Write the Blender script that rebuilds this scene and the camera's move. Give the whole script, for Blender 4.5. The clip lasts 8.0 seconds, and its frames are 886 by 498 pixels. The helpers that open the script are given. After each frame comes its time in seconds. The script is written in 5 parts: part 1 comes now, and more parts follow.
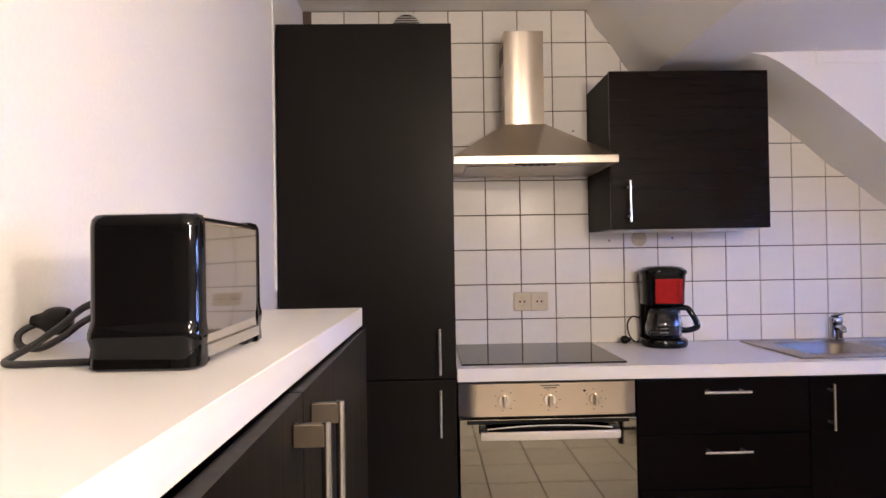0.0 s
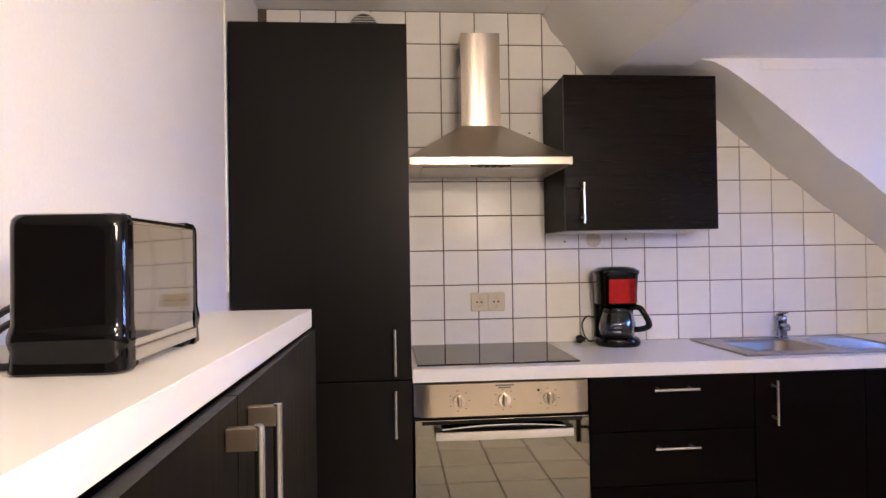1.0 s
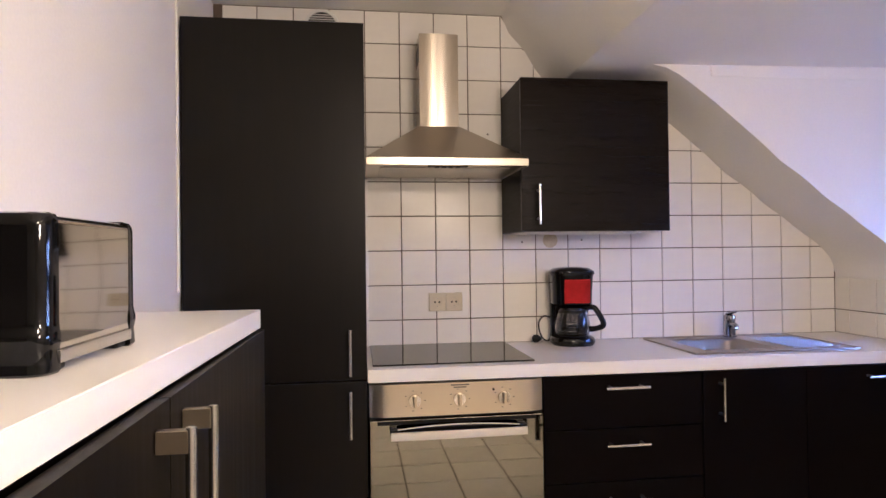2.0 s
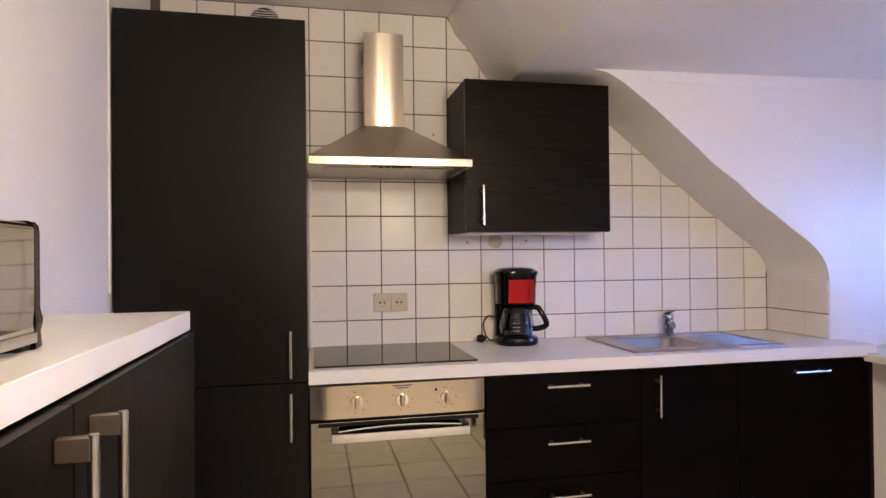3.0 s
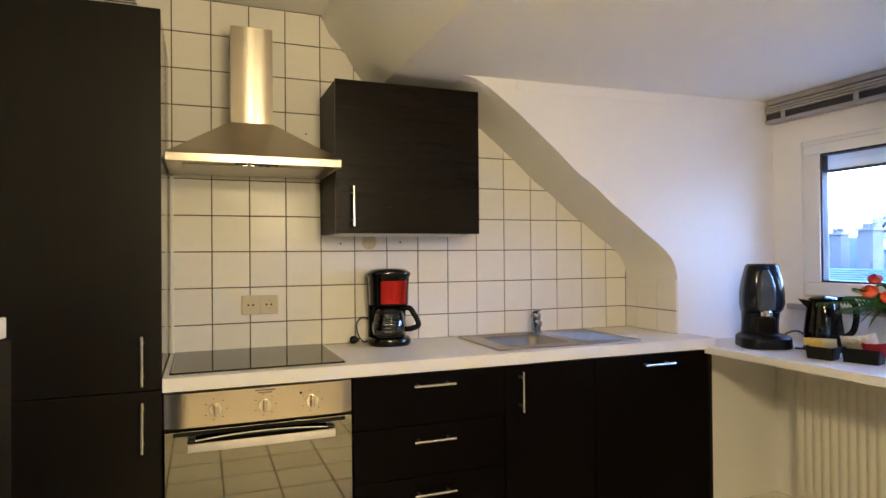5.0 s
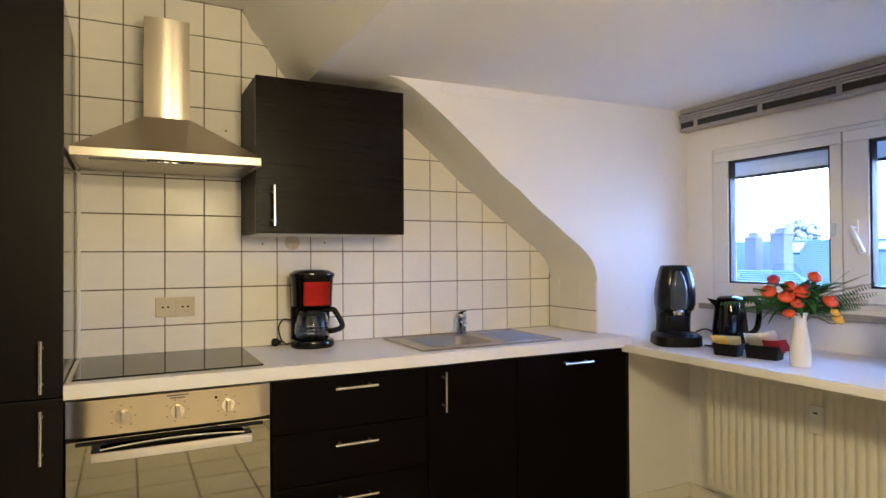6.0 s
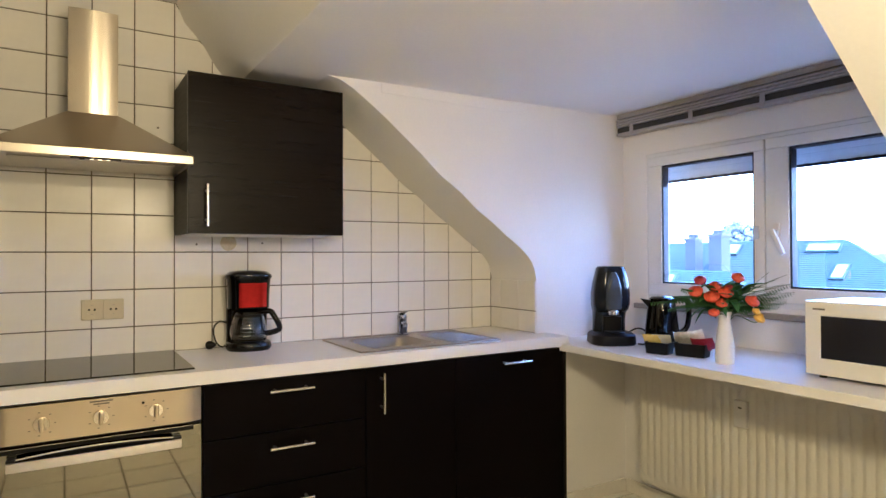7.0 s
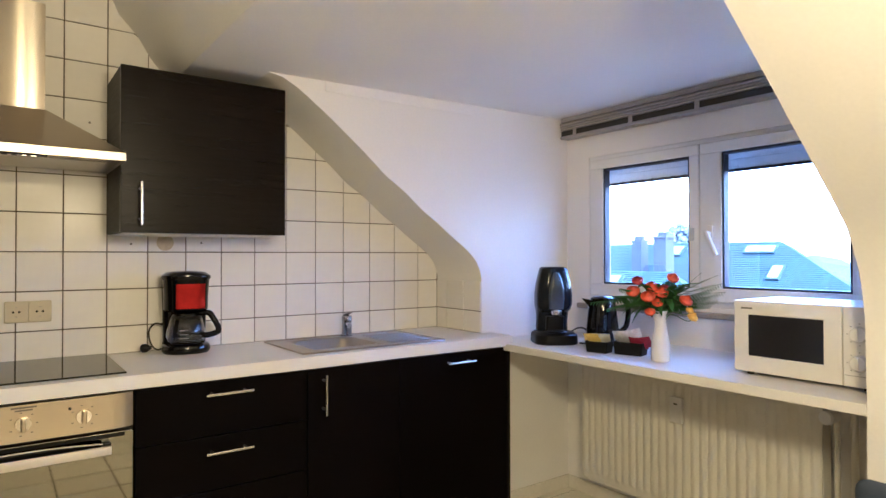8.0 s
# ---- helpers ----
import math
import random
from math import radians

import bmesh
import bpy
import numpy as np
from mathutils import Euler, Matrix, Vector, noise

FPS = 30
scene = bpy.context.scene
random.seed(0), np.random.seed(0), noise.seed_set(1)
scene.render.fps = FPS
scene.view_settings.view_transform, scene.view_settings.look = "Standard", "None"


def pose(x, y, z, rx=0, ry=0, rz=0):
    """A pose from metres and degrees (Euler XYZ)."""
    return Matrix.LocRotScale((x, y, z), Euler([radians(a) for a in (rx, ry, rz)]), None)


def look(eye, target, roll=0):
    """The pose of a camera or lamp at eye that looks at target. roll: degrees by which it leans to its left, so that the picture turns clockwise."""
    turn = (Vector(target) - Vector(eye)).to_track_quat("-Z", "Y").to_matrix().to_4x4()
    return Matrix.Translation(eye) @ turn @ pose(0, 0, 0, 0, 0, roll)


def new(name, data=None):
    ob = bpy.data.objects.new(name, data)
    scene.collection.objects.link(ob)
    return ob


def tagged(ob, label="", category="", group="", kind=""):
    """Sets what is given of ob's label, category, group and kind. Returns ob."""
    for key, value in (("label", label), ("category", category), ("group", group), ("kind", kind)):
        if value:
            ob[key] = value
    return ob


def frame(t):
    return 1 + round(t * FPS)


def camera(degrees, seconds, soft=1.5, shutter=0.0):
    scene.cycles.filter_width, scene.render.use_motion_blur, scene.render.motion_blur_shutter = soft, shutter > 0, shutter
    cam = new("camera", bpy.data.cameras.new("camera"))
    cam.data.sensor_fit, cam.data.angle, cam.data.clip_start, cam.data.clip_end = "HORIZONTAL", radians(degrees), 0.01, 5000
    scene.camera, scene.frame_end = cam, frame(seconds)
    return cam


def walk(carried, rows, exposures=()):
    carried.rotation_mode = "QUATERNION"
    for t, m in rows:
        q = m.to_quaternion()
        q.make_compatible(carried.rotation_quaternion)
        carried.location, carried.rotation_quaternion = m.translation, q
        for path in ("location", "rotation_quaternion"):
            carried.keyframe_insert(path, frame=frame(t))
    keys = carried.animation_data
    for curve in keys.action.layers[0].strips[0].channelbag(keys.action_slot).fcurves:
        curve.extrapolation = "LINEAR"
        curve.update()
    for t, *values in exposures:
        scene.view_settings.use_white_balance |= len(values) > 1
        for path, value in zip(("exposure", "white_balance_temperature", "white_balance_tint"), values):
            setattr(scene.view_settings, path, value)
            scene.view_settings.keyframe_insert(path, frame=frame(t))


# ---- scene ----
cam = camera(71.6, 8.0)
PATH = [
    (0, (0.023, -0.042, 1.302), (0.074, 1.957, 1.323), -0.9),
    (0.5, (0.041, -0.044, 1.303), (0.146, 1.953, 1.323), -0.9),
    (1, (0.056, -0.044, 1.302), (0.221, 1.949, 1.323), -0.9),
    (1.5, (0.072, -0.049, 1.303), (0.287, 1.94, 1.323), -0.8),
    (3, (0.135, -0.059, 1.303), (0.551, 1.897, 1.321), -0.6),
    (3.5, (0.16, -0.066, 1.303), (0.651, 1.873, 1.321), -0.6),
    (4, (0.184, -0.071, 1.303), (0.76, 1.844, 1.321), -0.5),
    (4.5, (0.213, -0.087, 1.305), (0.86, 1.806, 1.322), -0.5),
    (6, (0.288, -0.121, 1.301), (1.205, 1.656, 1.322), -0.3),
    (6.5, (0.316, -0.14, 1.302), (1.308, 1.597, 1.324), -0.2),
    (7, (0.331, -0.15, 1.303), (1.385, 1.55, 1.325), -0.2),
    (7.5, (0.351, -0.164, 1.303), (1.464, 1.498, 1.326), -0.2),
    (8, (0.363, -0.172, 1.302), (1.543, 1.443, 1.326), -0.1),
]
EXPOSURES = [(0.0, 3.88, 4170, 41), (1.5, 3.88, 4200, 41), (3.5, 3.88, 4290, 36), (4.0, 3.87, 4360, 29), (4.5, 3.86, 4620, 21), (8.0, 3.89, 4370, 25)]
walk(cam, [(t, look(eye, target, roll)) for t, eye, target, roll in PATH], EXPOSURES)

# ---- world and lamps ----
world = bpy.data.worlds.new("sky")
scene.world = world
world.use_nodes = True
wn, wl = world.node_tree.nodes, world.node_tree.links
sky = wn.new("ShaderNodeTexSky")
sky.sky_type, sky.sun_disc = "NISHITA", False
sky.sun_elevation, sky.sun_rotation = radians(40), radians(200)
sky.dust_density = 2.0
wn["Background"].inputs["Strength"].default_value = 0.33
wl.new(sky.outputs["Color"], wn["Background"].inputs["Color"])


def lamp(name, kind, m, energy, color, **settings):
    data = bpy.data.lights.new(name, kind)
    data.energy, data.color = energy, color
    for key, value in settings.items():
        if key == "radius":
            data.shadow_soft_size = value
        if key == "size":
            data.size = value
        if key == "size_y":
            data.shape, data.size_y = "RECTANGLE", value
        if key == "angle":
            data.angle = radians(value)
    ob = new(name, data)
    ob.matrix_world = m
    return ob


lamp("sun", "SUN", look((0, 0, 10), (2.0, 3.0, 8.4)), 0.5, (1.0, 0.93, 0.85), angle=15)
LAMP_A, LAMP_B = (0.88, -0.28, 1.665), (0.56, -0.30, 1.95)
lamp("pendant_bulb", "POINT", pose(*LAMP_A), 4.7, (1.0, 0.67, 0.22), radius=0.09)
lamp("second_pendant_bulb", "POINT", pose(*LAMP_B), 3.4, (1.0, 0.67, 0.20), radius=0.07)


# ---- materials ----
def material(name, color, rough=0.5, metal=0.0, vary=0.1, scale=6.0, fine=60.0, bump=0.1, stretch=(1, 1, 1), coat=0.0, depth=0.002,
             random_tint=0.0, spec=0.5, rough_vary=0.1, ior=1.5, aniso=0.0):
    m = bpy.data.materials.new(name)
    m.use_nodes = True
    n, l = m.node_tree.nodes, m.node_tree.links
    p = n["Principled BSDF"]
    p.inputs["Metallic"].default_value = metal
    p.inputs["IOR"].default_value = ior
    p.inputs["Coat Weight"].default_value = coat
    p.inputs["Coat Roughness"].default_value = 0.06
    p.inputs["Specular IOR Level"].default_value = spec
    if aniso:
        p.inputs["Anisotropic"].default_value = aniso
        p.inputs["Anisotropic Rotation"].default_value = 0.25
        tangent = n.new("ShaderNodeTangent")
        tangent.direction_type, tangent.axis = "RADIAL", "Z"
        l.new(tangent.outputs["Tangent"], p.inputs["Tangent"])
    co = n.new("ShaderNodeTexCoord")
    mp = n.new("ShaderNodeMapping")
    mp.inputs["Scale"].default_value = stretch
    l.new(co.outputs["Object"], mp.inputs["Vector"])
    big = n.new("ShaderNodeTexNoise")
    big.inputs["Scale"].default_value, big.inputs["Detail"].default_value = scale, 4
    small = n.new("ShaderNodeTexNoise")
    small.inputs["Scale"].default_value, small.inputs["Detail"].default_value = fine, 5
    l.new(mp.outputs["Vector"], big.inputs["Vector"])
    l.new(mp.outputs["Vector"], small.inputs["Vector"])
    mix = n.new("ShaderNodeMix")
    mix.data_type = "FLOAT"
    mix.inputs[0].default_value = 0.5
    l.new(big.outputs["Fac"], mix.inputs[2])
    l.new(small.outputs["Fac"], mix.inputs[3])
    ramp = n.new("ShaderNodeValToRGB")
    ramp.color_ramp.elements[0].position, ramp.color_ramp.elements[1].position = 0.3, 0.7
    ramp.color_ramp.elements[0].color = (*[c * (1 - vary) for c in color], 1)
    ramp.color_ramp.elements[1].color = (*[min(1, c * (1 + vary)) for c in color], 1)
    l.new(mix.outputs[0], ramp.inputs["Fac"])
    out = ramp.outputs["Color"]
    if random_tint:
        info = n.new("ShaderNodeObjectInfo")
        hsv = n.new("ShaderNodeHueSaturation")
        rng = n.new("ShaderNodeMapRange")
        rng.inputs["To Min"].default_value, rng.inputs["To Max"].default_value = 1 - random_tint, 1 + random_tint
        l.new(info.outputs["Random"], rng.inputs["Value"])
        l.new(rng.outputs["Result"], hsv.inputs["Value"])
        l.new(out, hsv.inputs["Color"])
        out = hsv.outputs["Color"]
    l.new(out, p.inputs["Base Color"])
    rr = n.new("ShaderNodeMapRange")
    rr.inputs["To Min"].default_value = max(0.0, rough * (1 - rough_vary))
    rr.inputs["To Max"].default_value = min(1.0, rough * (1 + rough_vary) + 0.01)
    l.new(big.outputs["Fac"], rr.inputs["Value"])
    p.inputs["Roughness"].default_value = rough
    if rough_vary:
        l.new(rr.outputs["Result"], p.inputs["Roughness"])
    if bump:
        b = n.new("ShaderNodeBump")
        b.inputs["Strength"].default_value, b.inputs["Distance"].default_value = bump, depth
        l.new(mix.outputs[0], b.inputs["Height"])
        l.new(b.outputs["Normal"], p.inputs["Normal"])
    return m


def glass_material(name, color, rough=0.0):
    m = bpy.data.materials.new(name)
    m.use_nodes = True
    p = m.node_tree.nodes["Principled BSDF"]
    p.inputs["Base Color"].default_value = (*color, 1)
    p.inputs["Roughness"].default_value = rough
    p.inputs["Transmission Weight"].default_value = 1.0
    p.inputs["IOR"].default_value = 1.45
    return m


plaster = material("plaster", (0.82, 0.80, 0.77), 0.75, vary=0.04, scale=2.0, fine=120, bump=0.25, depth=0.003)
ceiling_paint = material("ceiling_paint", (0.82, 0.80, 0.77), 0.8, vary=0.03, scale=1.5, fine=90, bump=0.2, depth=0.003)
# dark finish for the unseen hall, there only to be mirrored
hall_dark = material("unseen_hall_dark", (0.13, 0.11, 0.10), 0.8, vary=0.08, scale=2.0, fine=90, bump=0.2)
grout = material("grout", (0.11, 0.085, 0.062), 0.9, vary=0.25, scale=5, fine=200, bump=0.3)
tile_glaze = material("tile_glaze", (0.82, 0.79, 0.74), 0.19, spec=0.12, vary=0.025, scale=9, fine=40, bump=0.05, depth=0.002, random_tint=0.035)
floor_grout = material("floor_grout", (0.075, 0.066, 0.055), 0.9, vary=0.25, scale=5, fine=200, bump=0.3)
floor_glaze = material("floor_glaze", (0.74, 0.71, 0.63), 0.25, vary=0.06, scale=7, fine=60, bump=0.08, random_tint=0.05)
wood = material("black_brown_wood", (0.0020, 0.0012, 0.0012), 0.40, vary=0.2, scale=3.0, fine=22, bump=0.12, spec=0.055, stretch=(1.0, 3, 30), depth=0.001, rough_vary=0.15)
# real grain; the lighter base and strong streaks paint in lamp sheen
wood_sheen_door = material("black_brown_grain_and_sheen", (0.0070, 0.0048, 0.0037), 0.25, vary=0.55, scale=3.0, fine=16, bump=0.50, spec=0.14, stretch=(1.0, 3, 26), depth=0.002, rough_vary=0.15)
wood_upright = material("black_brown_wood_upright", (0.0042, 0.0032, 0.0026), 0.38, vary=0.35, scale=3.0, fine=22, bump=0.12, spec=0.20, stretch=(26, 26, 1.2), depth=0.001, rough_vary=0.2)
wood_unit = material("black_brown_side_unit", (0.0036, 0.0026, 0.0022), 0.36, vary=0.35, scale=3.0, fine=22, bump=0.10, spec=0.09, stretch=(26, 26, 1.2), depth=0.001, rough_vary=0.2)
wood_side = material("black_brown_gloss_side", (0.0042, 0.0032, 0.0026), 0.10, vary=0.3, scale=3.0, fine=22, bump=0.05, stretch=(26, 26, 1.2), depth=0.0006, spec=0.6)
laminate = material("white_laminate", (0.74, 0.72, 0.69), 0.33, vary=0.03, scale=4, fine=300, bump=0.12, depth=0.0008)
steel = material("brushed_steel", (0.70, 0.605, 0.45), 0.28, metal=1.0, vary=0.0, rough_vary=0.0, bump=0.0)
hood_steel = material("polished_hood_steel", (0.50, 0.45, 0.37), 0.28, metal=1.0, vary=0.0, rough_vary=0.0, bump=0.0)
satin_steel = material("satin_handle_steel", (0.74, 0.70, 0.64), 0.42, metal=0.7, vary=0.0, rough_vary=0.0, bump=0.0)
steel_upright = material("brushed_steel_upright", (0.60, 0.54, 0.44), 0.21, metal=1.0, aniso=0.95, vary=0.02, scale=4, fine=40, bump=0.04, stretch=(30, 30, 0.6), depth=0.0006)
sink_steel = material("sink_steel", (0.37, 0.33, 0.28), 0.34, metal=1.0, vary=0.04, scale=6, fine=80, bump=0.0, rough_vary=0.0)
chrome = material("chrome", (0.38, 0.38, 0.39), 0.10, metal=1.0, vary=0.03, bump=0)
handle_steel = material("handle_steel", (0.66, 0.64, 0.60), 0.22, metal=1.0, vary=0.05, bump=0)
bracket_steel = material("bracket_steel", (0.42, 0.36, 0.26), 0.35, metal=1.0, vary=0.05, bump=0)
black_gloss = material("black_gloss_plastic", (0.003, 0.003, 0.0034), 0.06, vary=0.2, bump=0.01, spec=0.30)
black_satin = material("black_satin_plastic", (0.004, 0.004, 0.0045), 0.4, vary=0.2, fine=150, bump=0.1, spec=0.25)
cable_black = material("black_rubber", (0.012, 0.012, 0.012), 0.5, vary=0.2, bump=0.05)
hob_glass = material("black_ceramic_glass", (0.0025, 0.0025, 0.0025), 0.03, vary=0.1, bump=0.0, spec=0.28)
oven_glass = material("mirror_oven_glass", (0.245, 0.23, 0.18), 0.03, metal=1.0, vary=0.03, scale=2, bump=0.0)
toaster_steel = material("polished_toaster_steel", (0.60, 0.57, 0.52), 0.05, metal=1.0, vary=0.02, bump=0.0)
red_metal = material("red_metallic_panel", (0.74, 0.036, 0.012), 0.30, metal=0.85, vary=0.12, scale=3, bump=0.02)
socket_cream = material("cream_socket_plastic", (0.60, 0.53, 0.36), 0.35, vary=0.04, bump=0.03)
white_plastic = material("white_plastic", (0.74, 0.73, 0.70), 0.35, vary=0.03, bump=0.03)
pvc = material("window_pvc", (0.76, 0.76, 0.75), 0.30, vary=0.03, scale=3, bump=0.03)
pvc_gasket = material("window_gasket", (0.012, 0.013, 0.016), 0.5, vary=0.1, bump=0.0)
microwave_paint = material("microwave_enamel", (0.75, 0.73, 0.68), 0.28, vary=0.02, bump=0.03)
dark_screen = material("dark_screen", (0.016, 0.016, 0.022), 0.10, vary=0.1, fine=200, bump=0.02)
radiator_enamel = material("radiator_enamel", (0.72, 0.69, 0.60), 0.38, vary=0.03, scale=3, bump=0.05)
ceramic = material("white_ceramic", (0.80, 0.79, 0.77), 0.18, vary=0.02, bump=0.02)
blind_grey = material("blind_slat_paint", (0.34, 0.32, 0.31), 0.45, vary=0.1, bump=0.03)
# near-black that stands for the shade inside the drawn-up blind
blind_shade = material("blind_gap_shadow", (0.03, 0.028, 0.03), 0.6, vary=0.1, bump=0.03)
rail_grey = material("shutter_rail", (0.15, 0.19, 0.25), 0.5, vary=0.06, bump=0.05)
shutter_grey = material("shutter_slat", (0.52, 0.56, 0.60), 0.5, vary=0.06, bump=0.05)
sill_stone = material("sill_stone", (0.30, 0.27, 0.25), 0.35, vary=0.18, scale=12, fine=90, bump=0.08)
petal = material("orange_petal", (0.66, 0.085, 0.008), 0.55, vary=0.35, scale=20, fine=80, bump=0.15)
petal_yellow = material("yellow_petal", (0.82, 0.48, 0.03), 0.55, vary=0.25, scale=20, fine=80, bump=0.15)
leaf = material("leaf_green", (0.045, 0.125, 0.030), 0.7, spec=0.2, vary=0.45, scale=14, fine=90, bump=0.2)
stem_green = material("stem_green", (0.06, 0.11, 0.03), 0.6, vary=0.2, bump=0.1)
blue_fabric = material("blue_grey_fabric", (0.045, 0.06, 0.10), 0.9, vary=0.2, scale=8, fine=300, bump=0.4)
paper_white = material("paper_sachet", (0.74, 0.72, 0.64), 0.6, vary=0.08, bump=0.1)
paper_yellow = material("yellow_sachet", (0.75, 0.56, 0.12), 0.6, vary=0.1, bump=0.1)
foil = material("silver_foil", (0.90, 0.86, 0.74), 0.30, metal=0.55, vary=0.2, scale=30, fine=120, bump=0.6)
paper_red = material("red_sachet", (0.28, 0.015, 0.025), 0.45, vary=0.2, bump=0.1)
print_grey = material("print_grey", (0.16, 0.14, 0.12), 0.6, vary=0.05, bump=0)
filter_mesh = material("filter_aluminium", (0.50, 0.47, 0.42), 0.38, metal=0.9, vary=0.12, scale=8, fine=400, bump=0.5)
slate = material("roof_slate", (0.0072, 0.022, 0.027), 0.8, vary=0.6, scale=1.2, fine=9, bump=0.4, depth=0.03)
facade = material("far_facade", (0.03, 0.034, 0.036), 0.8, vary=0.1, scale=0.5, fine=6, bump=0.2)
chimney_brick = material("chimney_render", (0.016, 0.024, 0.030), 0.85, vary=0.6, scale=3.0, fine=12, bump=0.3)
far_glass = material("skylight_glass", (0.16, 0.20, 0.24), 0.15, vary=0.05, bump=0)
# blue-green haze of the distance is mixed into the woods' base colour
far_haze_green = material("haze_tinted_woods", (0.035, 0.060, 0.064), 0.95, vary=0.4, scale=0.3, fine=3, bump=0.6)
ground_mat = material("ground_asphalt", (0.06, 0.06, 0.06), 0.9, vary=0.2, scale=0.3, fine=6, bump=0.2)
clear_glass = glass_material("clear_glass", (1.0, 1.0, 1.0))
carafe_glass = glass_material("carafe_glass", (0.72, 0.73, 0.76))
pod_navy = material("pod_navy_gloss", (0.010, 0.013, 0.020), 0.09, vary=0.1, bump=0.01, spec=0.26)
pod_grey = material("pod_grey_plastic", (0.055, 0.068, 0.09), 0.14, vary=0.1, bump=0.02)
# pale, so that the tree's colour itself carries the haze
tree_haze_tint = material("haze_tinted_tree", (0.055, 0.075, 0.085), 0.95, vary=0.3, scale=0.8, fine=6, bump=0.3)
smoke_glass = glass_material("smoked_tank", (0.20, 0.25, 0.31), 0.03)


# ---- builders ----
def thing(name, x, y, z, rz=0, label="", category="", group="", kind=""):
    ob = new(name)
    ob.matrix_world = pose(x, y, z, 0, 0, rz)
    return tagged(ob, label, category, group, kind)


def root_of(ob):
    while ob.parent:
        ob = ob.parent
    return ob


def part(name, bm, mat, parent=None, label="", local=False, smooth=False):
    """One mesh object; the bmesh is in the world's metres, or in the thing's own where local is set."""
    mesh = bpy.data.meshes.new(name)
    if parent is not None and not local:
        bmesh.ops.transform(bm, matrix=root_of(parent).matrix_basis.inverted(), verts=bm.verts)
    bmesh.ops.recalc_face_normals(bm, faces=bm.faces)
    for f in bm.faces:
        f.smooth = smooth
    bm.to_mesh(mesh)
    bm.free()
    mesh.materials.append(mat)
    ob = new(name, mesh)
    if parent is not None:
        ob.parent = parent
    if smooth:
        mesh.set_sharp_from_angle(angle=radians(38))
    if label:
        ob["label"] = label
    return ob


def box(x0, x1, y0, y1, z0, z1, bevel=0.0, seg=2, bm=None):
    """A bevelled box between two corners, joined to bm where one is given."""
    b = bmesh.new()
    bmesh.ops.create_cube(b, size=1)
    bmesh.ops.transform(b, matrix=Matrix.LocRotScale(((x0 + x1) / 2, (y0 + y1) / 2, (z0 + z1) / 2), None, (abs(x1 - x0), abs(y1 - y0), abs(z1 - z0))), verts=b.verts)
    if bevel:
        bmesh.ops.bevel(b, geom=b.edges[:], offset=bevel, segments=seg, profile=0.5, affect="EDGES")
    return join(bm, b)


def join(bm, b):
    if bm is None:
        return b
    mesh = bpy.data.meshes.new("joined")
    b.to_mesh(mesh)
    b.free()
    bm.from_mesh(mesh)
    bpy.data.meshes.remove(mesh)
    return bm


def rod(p, q, r, seg=14, bevel=0.0, bm=None, r2=None):
    """A round bar from p to q."""
    p, q = Vector(p), Vector(q)
    b = bmesh.new()
    bmesh.ops.create_cone(b, cap_ends=True, segments=seg, radius1=r, radius2=r if r2 is None else r2, depth=(q - p).length)
    if bevel:
        ends = [e for e in b.edges if len({round(v.co.z, 5) for v in e.verts}) == 1]
        bmesh.ops.bevel(b, geom=ends, offset=bevel, segments=2, affect="EDGES")
    m = Matrix.Translation((p + q) / 2) @ (q - p).to_track_quat("Z", "Y").to_matrix().to_4x4()
    bmesh.ops.transform(b, matrix=m, verts=b.verts)
    return join(bm, b)


def lathe(profile, x=0, y=0, z=0, seg=32, bm=None):
    """Turns a profile of (radius, height) round the upright axis at x, y, z."""
    b = bmesh.new()
    rings = []
    for r, h in profile:
        if r < 1e-5:
            rings.append([b.verts.new((x, y, z + h))])
        else:
            rings.append([b.verts.new((x + r * math.cos(2 * math.pi * i / seg), y + r * math.sin(2 * math.pi * i / seg), z + h)) for i in range(seg)])
    for lo, hi in zip(rings, rings[1:]):
        for i in range(seg):
            j = (i + 1) % seg
            a = [lo[i], lo[j]] if len(lo) > 1 else [lo[0]]
            c = [hi[j], hi[i]] if len(hi) > 1 else [hi[0]]
            if len(a) + len(c) > 2:
                b.faces.new(a + c)
    return join(bm, b)


def prism(outline, lo, hi, axis="y", bm=None):
    """An outline of pairs pushed along an axis from lo to hi. axis y: pairs are (x, z); x: (y, z); z: (x, y)."""
    b = bmesh.new()
    place = {"y": lambda a, c, d: (a, d, c), "x": lambda a, c, d: (d, a, c), "z": lambda a, c, d: (a, c, d)}[axis]
    f = [b.verts.new(place(a, c, lo)) for a, c in outline]
    g = [b.verts.new(place(a, c, hi)) for a, c in outline]
    b.faces.new(f)
    b.faces.new(list(reversed(g)))
    for i in range(len(f)):
        j = (i + 1) % len(f)
        b.faces.new((f[j], f[i], g[i], g[j]))
    return join(bm, b)


